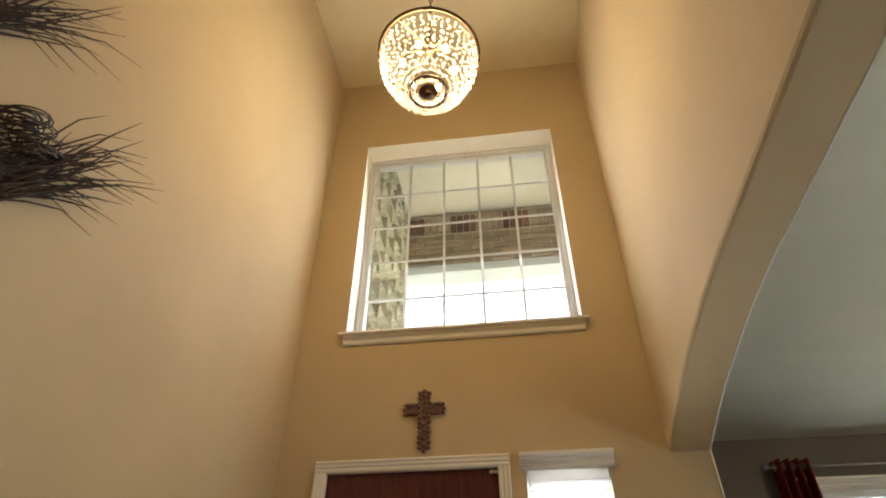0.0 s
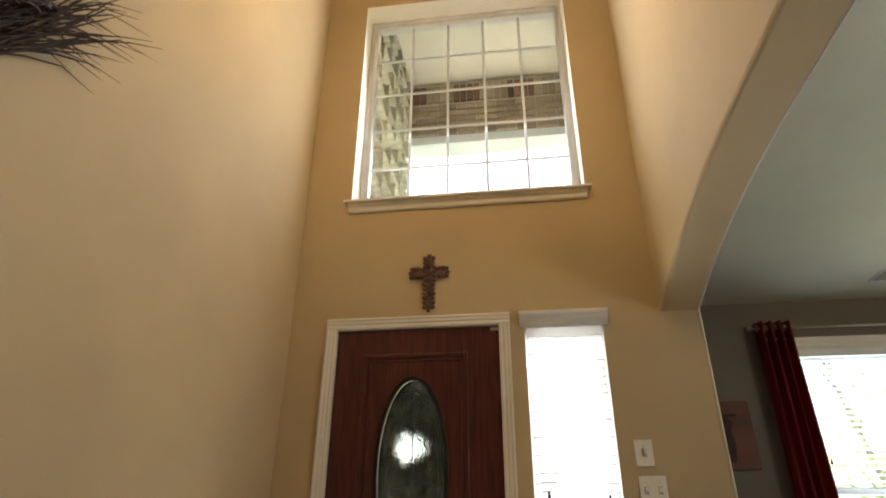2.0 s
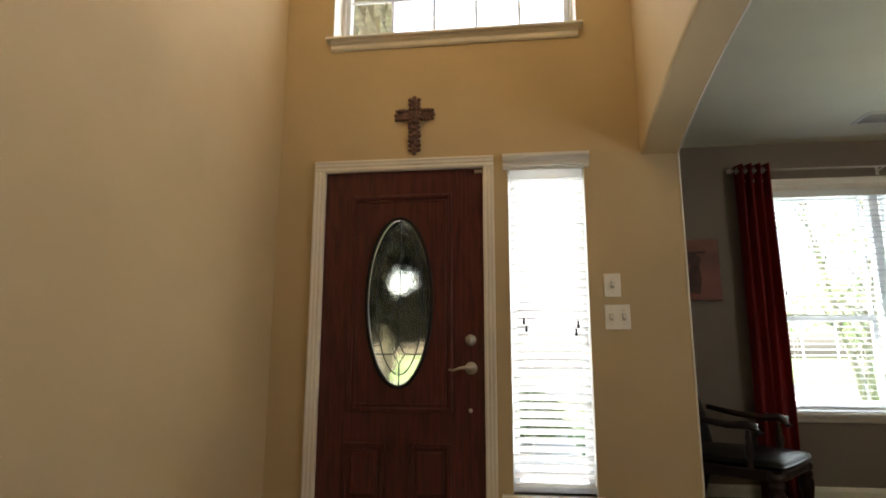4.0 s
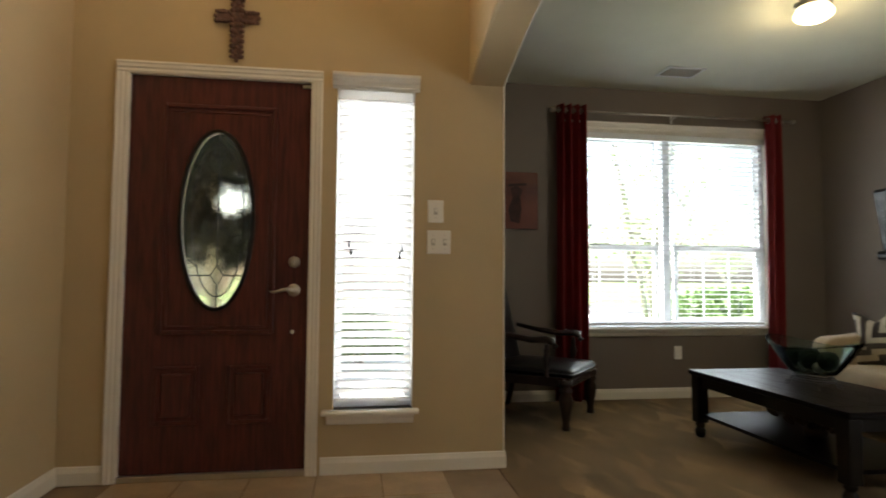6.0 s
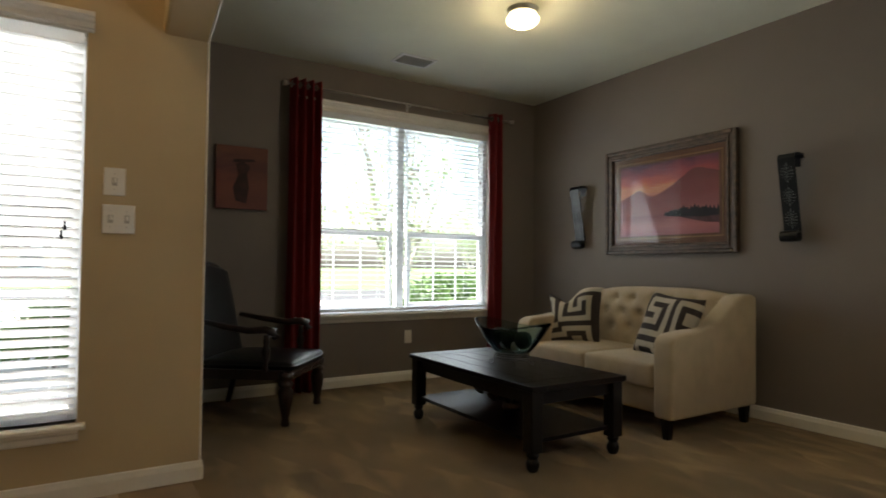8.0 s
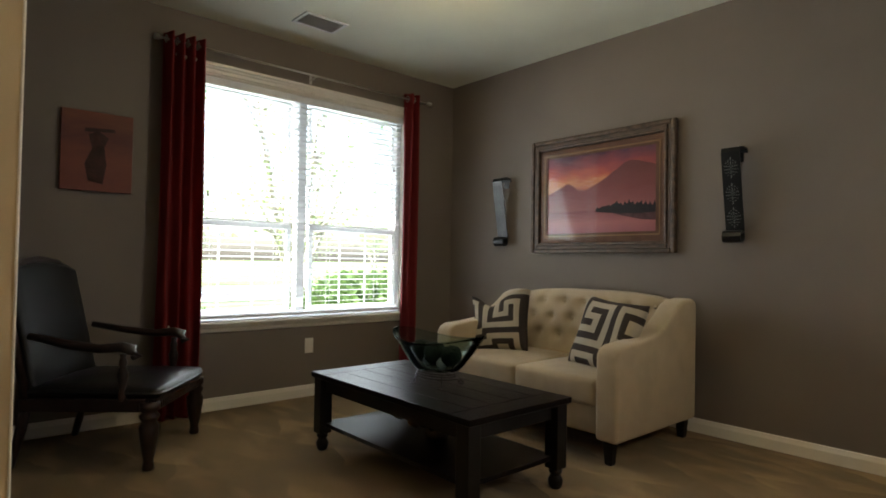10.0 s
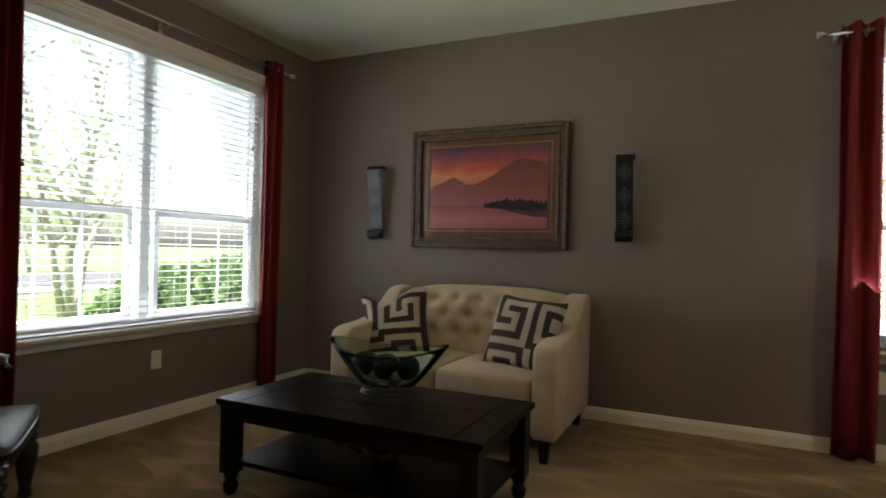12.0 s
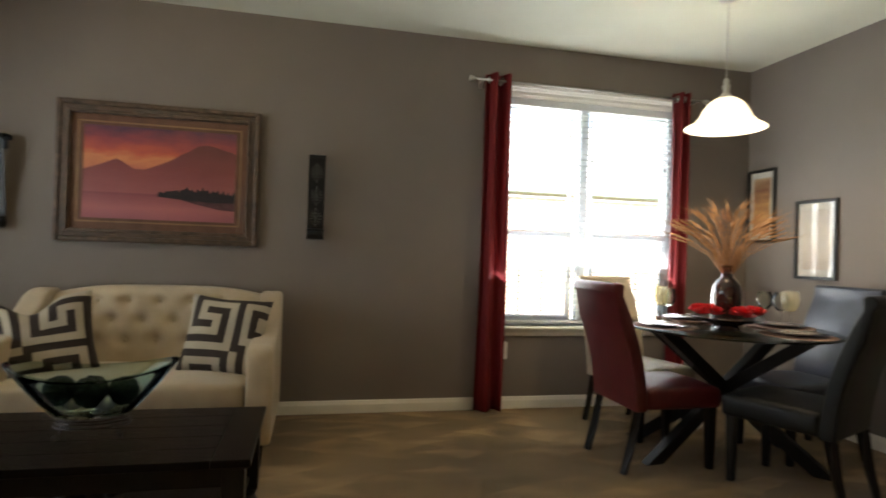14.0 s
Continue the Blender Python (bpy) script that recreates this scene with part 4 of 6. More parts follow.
def pillow(m, label, size=0.45, flip=False, slump=0.0):
    n = 33
    bm = bmesh.new()
    grids = []
    for s in (1, -1):
        g = []
        for i in range(n + 1):
            row = []
            for k in range(n + 1):
                u, v = i / n * 2 - 1, k / n * 2 - 1
                pin = 1 - 0.07 * (1 - abs(u) ** 2) * abs(v) ** 3 - 0.0
                pin2 = 1 - 0.07 * (1 - abs(v) ** 2) * abs(u) ** 3
                h = 0.085 * (max(0, 1 - u ** 4) * max(0, 1 - v ** 4)) ** 0.55
                sag = slump * max(0, v + 0.2) ** 1.5 * math.exp(-((u + 0.25) / 0.42) ** 2)
                row.append((u * size / 2 * pin2 - slump * 0.5 * max(0, v) ** 2 * max(0, -u), s * h * (1 - 2.0 * sag) + 0.006 * math.sin(5 * u + 3 * v), v * size / 2 * pin - sag))
            g.append(row)
        grids.append(g)
    front = [[bm.verts.new(p) for p in r] for r in grids[0]]
    back = [[front[i][k] if i in (0, n) or k in (0, n) else bm.verts.new(grids[1][i][k]) for k in range(n + 1)] for i in range(n + 1)]
    faces = []
    for i in range(n):
        for k in range(n):
            cell = MAZE[10 - k // 3][i // 3] if not flip else MAZE[10 - i // 3][10 - k // 3]
            for q, vs in ((front, 1), (back, 0)):
                f = bm.faces.new((q[i][k], q[i + 1][k], q[i + 1][k + 1], q[i][k + 1]))
                f.material_index = int(cell)
    bmesh.ops.recalc_face_normals(bm, faces=bm.faces[:])
    ob = part("throw_pillow", bm, CREAMYARN, None, "", True)
    ob.data.materials.append(DARKBROWN)
    ob.matrix_world = m
    return tagged(ob, label, "pillow", "sofa pillows")


pillow(pose(3.93, 3.645, 0.62, -20, -8, -74), "square cream and dark brown maze pillow slumped in the corner", flip=True, slump=0.07)
pillow(pose(3.88, 2.735, 0.625, -22, 4, -100), "square cream and dark brown maze pillow leaning on the arm")


def coffee_table():
    root = empty("coffee_table", pose(2.815, 3.10, F0), "dark espresso wooden coffee table with a lower shelf", "coffee table")
    hx, hy, top = 0.338, 0.645, 0.435
    for i in range(5):
        w = 2 * hx / 5
        part("top_plank", box(-hx + i * w + 0.0008, -hy + 0.13, top - 0.028, -hx + (i + 1) * w - 0.0008, hy - 0.13, top, 0.002, 1), ESPRESSO, root)
    for s in (-1, 1):
        a, b = (s * (hy - 0.13) + s * 0.0015, s * hy)
        part("breadboard_end", box(-hx, min(a, b), top - 0.028, hx, max(a, b), top, 0.003, 1), ESPRESSO, root)
    part("top_underlay", box(-hx + 0.01, -hy + 0.01, top - 0.034, hx - 0.01, hy - 0.01, top - 0.028), ESPLEG, root)
    for s in (-1, 1):
        part("apron", box(-hx + 0.05, s * (hy - 0.065) - 0.011, top - 0.105, hx - 0.05, s * (hy - 0.065) + 0.011, top - 0.034, 0.002), ESPLEG, root)
        part("apron", box(s * (hx - 0.055) - 0.011, -hy + 0.06, top - 0.105, s * (hx - 0.055) + 0.011, hy - 0.06, top - 0.034, 0.002), ESPLEG, root)
    part("shelf", box(-hx + 0.045, -hy + 0.055, 0.135, hx - 0.045, hy - 0.055, 0.157, 0.003), ESPRESSO, root)
    for sx in (-1, 1):
        for sy in (-1, 1):
            x, y = sx * (hx - 0.048), sy * (hy - 0.056)
            leg = part("leg", box(x - 0.037, y - 0.037, 0.098, x + 0.037, y + 0.037, top - 0.034, 0.004), ESPLEG, root)
            foot = lathe([(0.020, 0.0), (0.026, 0.006), (0.034, 0.025), (0.035, 0.045), (0.027, 0.062), (0.022, 0.068), (0.030, 0.076), (0.033, 0.086), (0.026, 0.098)], 16, at=(x, y, 0))
            part("turned_foot", foot, ESPLEG, leg, "turned bun foot", True)
    return root


coffee_table()


def glass_bowl():
    root = empty("glass_bowl", pose(2.81, 3.045, 0.4165, 0, 0, 97), "boat-shaped tinted glass bowl on a wire stand", "bowl")
    na, nr, th = 48, 10, 0.007
    bm = bmesh.new()

    def pt(a, r, off):
        rim = 0.075 + 0.150 + 0.045 * math.cos(a) ** 2
        e = r ** 0.95
        x = (0.112 + (0.285 - 0.112 - off) * e) * math.cos(a) if r > 0 else 0
        y = (0.078 + (0.165 - 0.078 - off) * e) * math.sin(a) if r > 0 else 0
        return x, y, 0.07 + off + (rim - 0.07) * r ** 1.15

    outer = [[bm.verts.new(pt(2 * math.pi * i / na, k / nr, 0.0)) for i in range(na)] for k in range(1, nr + 1)]
    inner = [[bm.verts.new(Vector(pt(2 * math.pi * i / na, k / nr, th)) - Vector((0, 0, th if k == nr else 0))) for i in range(na)] for k in range(1, nr + 1)]
    for g in (outer, inner):
        for a, b in zip(g, g[1:]):
            for i in range(na):
                bm.faces.new((a[i], a[(i + 1) % na], b[(i + 1) % na], b[i]))
        bm.faces.new(g[0])
    for i in range(na):
        bm.faces.new((outer[-1][i], outer[-1][(i + 1) % na], inner[-1][(i + 1) % na], inner[-1][i]))
    bmesh.ops.recalc_face_normals(bm, faces=bm.faces[:])
    part("bowl", bm, GREEN_TINT, root, "blue-green tinted glass", True)
    rim = [pt(2 * math.pi * i / na, 1.0, 0.003) for i in range(na + 2)]
    part("rim", sweep(rim, 0.0032, 6), GREEN_TINT, root, "", True)
    STANDM = mat("dark_pewter", (0.06, 0.055, 0.055), 0.45, 0.8, var=0.1, bump=0.1)
    for z, q in ((0.068, 1.0), (0.058, 1.06), (0.045, 1.12)):
        ring = [(0.112 * q * math.cos(t), 0.078 * q * math.sin(t), z) for t in [2 * math.pi * i / 32 for i in range(34)]]
        part("stand_ring", sweep(ring, 0.0035, 6), STANDM, root, "", True)
    for k in range(4):
        a = math.pi / 4 + k * math.pi / 2
        cx, cy = 0.126 * math.cos(a), 0.088 * math.sin(a)
        d = Vector((math.cos(a), math.sin(a), 0))
        scroll = [Vector((cx, cy, 0.070)) - d * 0.012, Vector((cx, cy, 0.045)), Vector((cx, cy, 0.020)) + d * 0.004]
        scroll += [Vector((cx, cy, 0.014)) + d * (0.016 + 0.012 * math.sin(t)) + Vector((0, 0, 0.010 - 0.012 * math.cos(t) - 0.0085)) for t in [0.6 * j for j in range(1, 10)]]
        part("scroll_foot", sweep(scroll, 0.0032, 6), STANDM, root, "scrolled wire foot", True)
    MOSS = mat("green_moss", (0.008, 0.022, 0.009), 0.95, var=0.3, scale=60, fine=300, bump=1.0)
    GLASSY = glass("silver_glass", (0.75, 0.80, 0.78), 0.7, 0.03)
    rng = random.Random(8)
    for x, y, z, r in ((-0.098, 0.0, 0.158, 0.052), (0.008, 0.006, 0.160, 0.058), (0.112, -0.004, 0.166, 0.054)):
        bm = bmesh.new()
        bmesh.ops.create_icosphere(bm, subdivisions=4, radius=r)
        for v in bm.verts:
            v.co *= 1 + 0.10 * noise.noise(v.co * 60) + rng.uniform(-0.03, 0.03)
        ball = part("moss_ball", bm, MOSS)
        ball.matrix_world = root.matrix_world @ pose(x, y, z)
        tagged(ball, "dark green moss ball lying in the glass bowl", "moss ball", "bowl fillers")
    for x, y, z, r in ((-0.045, 0.012, 0.118, 0.030), (0.068, -0.008, 0.122, 0.030), (-0.01, -0.028, 0.112, 0.026)):
        bm = bmesh.new()
        bmesh.ops.create_uvsphere(bm, u_segments=18, v_segments=12, radius=r)
        ball = part("glass_ball", bm, CHROME, None, "", True)
        ball.matrix_world = root.matrix_world @ pose(x, y, z)
        tagged(ball, "small silvered ball in the glass bowl", "decor ball", "bowl fillers")


glass_bowl()


def twig_decor():
    root = empty("twig_decor", pose(2.83, 3.06, 0.137), "dark metal twig ornament on the table shelf", "ornament")
    DARKT = mat("dark_bronze", (0.10, 0.072, 0.050), 0.5, 0.6, var=0.3, bump=0.4)
    part("pot", lathe([(0.03, 0.0), (0.055, 0.006), (0.062, 0.03), (0.05, 0.055), (0.035, 0.065), (0.03, 0.062)], 18), DARKT, root, "", True)
    rng = random.Random(5)
    for k in range(13):
        a = k * 0.7 + rng.uniform(-0.2, 0.2)
        d = Vector((math.cos(a), math.sin(a), 0))
        reach, hi = rng.uniform(0.10, 0.24), rng.uniform(0.10, 0.155)
        pts = [Vector((0, 0, 0.05)), d * reach * 0.35 + Vector((0, 0, hi * 0.85)), d * reach * 0.7 + Vector((0, 0, hi)), d * reach + Vector((0, 0, hi - 0.015))]
        part("twig", sweep(pts, [0.004, 0.003, 0.0025, 0.002], 6), DARKT, root, "", True)
        for q in (0.6, 1.0):
            bm = bmesh.new()
            bmesh.ops.create_uvsphere(bm, u_segments=8, v_segments=5, radius=0.021, matrix=Matrix.Diagonal((1.9, 0.6, 0.8, 1)))
            lf = part("leaf", bm, DARKT, root, "", True)
            lf.matrix_local = Matrix.Translation(pts[-1] * q * 0.98 + Vector((0, 0, 0.012))) @ pose(0, 0, 0, 0, -30, math.degrees(a))

    arc = [(0.02, 0.25 * math.cos(t), 0.075 + 0.10 * math.sin(t)) for t in [math.pi * i / 20 for i in range(21)]]
    part("wire_handle", sweep(arc, 0.003, 6), DARKT, root, "thin bent wire handle", True)


twig_decor()


def armchair():
    LEATHER = mat("black_leather", (0.010, 0.010, 0.011), 0.3, var=0.15, scale=14, fine=220, bump=0.35, spec=0.35)
    CARVED = mat("carved_mahogany", (0.026, 0.010, 0.008), 0.28, var=0.3, scale=20, fine=120, bump=0.3, coat=0.3)
    root = empty("armchair", pose(1.91, 4.172, F0, 0, 0, 52), "carved dark wood armchair with a black leather seat", "armchair")
    W, DEP = 0.31, 0.66
    leg_p = [(0.016, 0.0), (0.022, 0.008), (0.020, 0.03), (0.017, 0.05), (0.024, 0.09), (0.033, 0.17), (0.036, 0.22), (0.026, 0.245), (0.034, 0.26), (0.036, 0.275), (0.026, 0.29), (0.036, 0.305), (0.036, 0.34)]
    for s in (-1, 1):
        part("front_leg", lathe([(r * 1.35, z) for r, z in leg_p], 16, at=(s * W, 0.035, 0)), CARVED, root, "turned front leg", True)
        part("back_leg", sweep([(s * (W - 0.03), DEP + 0.06, 0.0), (s * (W - 0.03), DEP + 0.01, 0.2), (s * (W - 0.03), DEP - 0.02, 0.36)], [0.019, 0.024, 0.026], 8), CARVED, root, "", True)
        part("side_rail", box(s * W - 0.018, 0.05, 0.29, s * W + 0.018, DEP, 0.355, 0.006), CARVED, root)
        arm = [(s * (W - 0.02), DEP - 0.02, 0.66), (s * (W + 0.0), 0.45, 0.625), (s * (W + 0.01), 0.28, 0.605), (s * (W + 0.01), 0.17, 0.615), (s * (W + 0.008), 0.12, 0.60), (s * (W + 0.005), 0.10, 0.572), (s * (W + 0.005), 0.125, 0.56)]
        part("arm_rest", sweep(arm, [0.018, 0.022, 0.024, 0.027, 0.030, 0.026, 0.016], 10), CARVED, root, "scrolled wooden arm", True)
        part("arm_post", lathe([(0.020, 0.0), (0.024, 0.02), (0.014, 0.05), (0.024, 0.10), (0.028, 0.13), (0.016, 0.17), (0.022, 0.19), (0.014, 0.215), (0.018, 0.235)], 14, at=(s * (W + 0.003), 0.17, 0.345)), CARVED, root, "turned arm post", True)
    part("front_rail", box(-W, 0.005, 0.285, W, 0.045, 0.36, 0.012), CARVED, root, "carved front rail")
    for i in range(22):
        x = -W + 0.03 + i * (2 * W - 0.06) / 21
        part("carved_rib", box(x - 0.007, -0.004, 0.30, x + 0.007, 0.008, 0.335, 0.003), CARVED, root)
    part("seat", cushion(-W - 0.012, -0.01, 0.35, W + 0.012, DEP - 0.02, 0.405, 0.035), LEATHER, root, "black leather seat", True)
    bm = box(-W + 0.02, 0, 0, W - 0.02, 0.055, 0.62, 0.022, 3)
    bmesh.ops.subdivide_edges(bm, edges=[e for e in bm.edges if e.calc_length() > 0.2], cuts=8, use_grid_fill=True)
    for v in bm.verts:
        u = v.co.x / W
        if v.co.z > 0.3:
            v.co.z += 0.05 * (1 - u * u) * (v.co.z - 0.3) / 0.32
    b = part("backrest", bm, LEATHER, root, "black leather back", True)
    b.matrix_local = pose(0, DEP - 0.06, 0.38, -13, 0, 0)
    for s in (-1, 1):
        part("back_post", sweep([(s * (W - 0.01), DEP - 0.03, 0.33), (s * (W - 0.01), DEP + 0.06, 0.70), (s * (W - 0.015), DEP + 0.115, 0.97)], [0.022, 0.020, 0.018], 8), CARVED, root, "", True)
    part("crest_rail", sweep([(-W + 0.015, DEP + 0.113, 0.965), (-0.15, DEP + 0.125, 1.025), (0, DEP + 0.13, 1.045), (0.15, DEP + 0.125, 1.025), (W - 0.015, DEP + 0.113, 0.965)], 0.022, 8), CARVED, root, "", True)


armchair()


# ---- things on the walls and ceiling of the long room ----
def gradient_paint(name, stops, z0, z1, noise_amt=0.15):
    """Painted print: colours run upwards between the heights z0 and z1, with brushed clouds."""
    m = bpy.data.materials.new(name)
    m.use_nodes = True
    nt = m.node_tree
    b = nt.nodes["Principled BSDF"]
    b.inputs["Roughness"].default_value = 0.45
    tc = nt.nodes.new("ShaderNodeTexCoord")
    sep = nt.nodes.new("ShaderNodeSeparateXYZ")
    nt.links.new(tc.outputs["Object"], sep.inputs[0])
    mr = nt.nodes.new("ShaderNodeMapRange")
    mr.inputs["From Min"].default_value, mr.inputs["From Max"].default_value = z0, z1
    nt.links.new(sep.outputs["Z"], mr.inputs["Value"])
    mp = nt.nodes.new("ShaderNodeMapping")
    mp.inputs["Scale"].default_value = (4, 4, 11)
    nt.links.new(tc.outputs["Object"], mp.inputs[0])
    nz = nt.nodes.new("ShaderNodeTexNoise")
    nz.inputs["Scale"].default_value, nz.inputs["Detail"].default_value = 1.4, 6
    nt.links.new(mp.outputs[0], nz.inputs["Vector"])
    ma = nt.nodes.new("ShaderNodeMath")
    ma.operation = "MULTIPLY_ADD"
    ma.inputs[1].default_value = noise_amt * 2
    nt.links.new(nz.outputs[0], ma.inputs[0])
    sub = nt.nodes.new("ShaderNodeMath")
    sub.operation = "SUBTRACT"
    sub.inputs[1].default_value = noise_amt
    nt.links.new(mr.outputs[0], sub.inputs[0])
    nt.links.new(sub.outputs[0], ma.inputs[2])
    cr = nt.nodes.new("ShaderNodeValToRGB")
    els = cr.color_ramp.elements
    els[0].position, els[0].color = stops[0][0], (*stops[0][1], 1)
    els[1].position, els[1].color = stops[-1][0], (*stops[-1][1], 1)
    for p, c in stops[1:-1]:
        e = els.new(p)
        e.color = (*c, 1)
    nt.links.new(ma.outputs[0], cr.inputs[0])
    nt.links.new(cr.outputs[0], b.inputs["Base Color"])
    return m


def flat_shape(points, y, depth=0.0012):
    bm = bmesh.new()
    f = [bm.verts.new((x, y, z)) for x, z in points]
    b = [bm.verts.new((x, y + depth, z)) for x, z in points]
    bm.faces.new(f)
    bm.faces.new(list(reversed(b)))
    n = len(points)
    for i in range(n):
        bm.faces.new((f[i], b[i], b[(i + 1) % n], f[(i + 1) % n]))
    bmesh.ops.recalc_face_normals(bm, faces=bm.faces[:])
    return bm


FRAMEWOOD = mat("rustic_frame_wood", (0.10, 0.058, 0.034), 0.5, var=0.35, scale=14, fine=90, bump=0.5, color2=(0.045, 0.03, 0.022))
FRAMEHI = mat("worn_frame_edge", (0.115, 0.070, 0.043), 0.45, 0.1, var=0.35, scale=20, fine=90, bump=0.5)
MATBOARD = mat("brown_mat_board", (0.17, 0.085, 0.052), 0.8, var=0.15, scale=12, bump=0.2)
GILT = mat("gilt_fillet", (0.36, 0.22, 0.12), 0.4, 0.7, bump=0.1)
PICGLASS = glass("picture_glass", (1, 1, 1), 0.22, 0.012)


def sunset_picture():
    """Local frame: x to the right seen from the room, y towards the wall, z up; centre at the wall."""
    w, h = 1.235, 0.905
    root = empty("framed_picture", pose(E, 3.262, 1.583, 0, 0, -90), "large wood-framed print of a red sunset over a lake", "picture")
    x, z = w / 2, h / 2

    def ring(o, i, y0, y1, bev, name, material, label=""):
        part(name, frame_ring(-x + o, -z + o, x - o, z - o, i, y0, y1, bev), material, root, label)

    ring(0.0, 0.034, -0.046, -0.001, 0.010, "outer_frame", FRAMEHI, "worn brown outer moulding")
    ring(0.032, 0.030, -0.036, -0.001, 0.008, "middle_frame", FRAMEWOOD)
    ring(0.060, 0.022, -0.044, -0.001, 0.006, "inner_frame", FRAMEHI)
    ax, az = 0.490, 0.318
    part("mat_board", frame_ring(-x + 0.078, -z + 0.078, x - 0.078, z - 0.078, 0.075, -0.016, -0.012, 0.0), MATBOARD, root, "brown mat board")
    part("fillet", frame_ring(-ax - 0.008, -az - 0.008, ax + 0.008, az + 0.008, 0.009, -0.018, -0.014, 0.0), GILT, root, "thin gilt line")
    print_ = part("print", box(-ax - 0.02, -0.011, -az - 0.02, ax + 0.02, -0.006, az + 0.02), gradient_paint("sunset_sky", [(0.0, (0.62, 0.20, 0.16)), (0.30, (0.55, 0.17, 0.10)), (0.46, (0.64, 0.25, 0.11)), (0.58, (0.55, 0.11, 0.06)), (0.74, (0.32, 0.06, 0.07)), (1.0, (0.07, 0.03, 0.08))], -0.1, az, 0.22), root, "red sunset print")
    lake = gradient_paint("sunset_lake", [(0.0, (0.34, 0.11, 0.14)), (0.5, (0.46, 0.15, 0.15)), (1.0, (0.26, 0.07, 0.08))], -az, -0.135, 0.1)
    far = gradient_paint("far_mountains", [(0.0, (0.36, 0.11, 0.11)), (0.5, (0.24, 0.06, 0.06)), (1.0, (0.15, 0.035, 0.04))], -0.14, 0.22, 0.16)
    woods = mat("painted_trees", (0.016, 0.011, 0.018), 0.6, var=0.3)
    e = ax - 0.001
    part("painted_mountain", flat_shape([(-e, -0.135), (-e, 0.0), (-0.36, 0.05), (-0.27, 0.09), (-0.24, 0.075), (-0.17, 0.03), (-0.10, 0.028), (0.0, 0.07), (0.07, 0.105), (0.12, 0.14), (0.17, 0.165), (0.22, 0.20), (0.27, 0.212), (0.33, 0.205), (0.38, 0.185), (0.43, 0.175), (e, 0.15), (e, -0.135)], -0.0122), far, root)
    part("painted_lake", flat_shape([(-e, -az), (-e, -0.13), (e, -0.13), (e, -az)], -0.0126), lake, root)
    rng = random.Random(2)
    top = []
    for i in range(46):
        u = i / 45
        hump = 0.022 + 0.045 * math.sin(math.pi * min(1.0, u * 1.15)) * (0.55 + 0.45 * u)
        top.append((-0.01 + i * 0.0108, -0.135 + hump * rng.uniform(0.55, 1.0) + (0.030 * u if i % 3 == 1 else 0.0)))
    part("painted_trees", flat_shape([(-0.02, -0.145)] + top + [(e, -0.085), (e, -0.165), (0.33, -0.172), (0.12, -0.158)], -0.0138), woods, root)
    mirror_tone = mat("painted_reflection", (0.13, 0.045, 0.055), 0.6, var=0.3, scale=18)
    part("painted_reflection", flat_shape([(0.12, -0.158), (0.33, -0.172), (e, -0.165), (e, -0.225), (0.36, -0.215), (0.22, -0.185)], -0.0134), mirror_tone, root)
    part("picture_glass", box(-x + 0.082, -0.0225, -z + 0.082, x - 0.082, -0.0205, z - 0.082), PICGLASS, root, "clear picture glass").visible_shadow = False


sunset_picture()


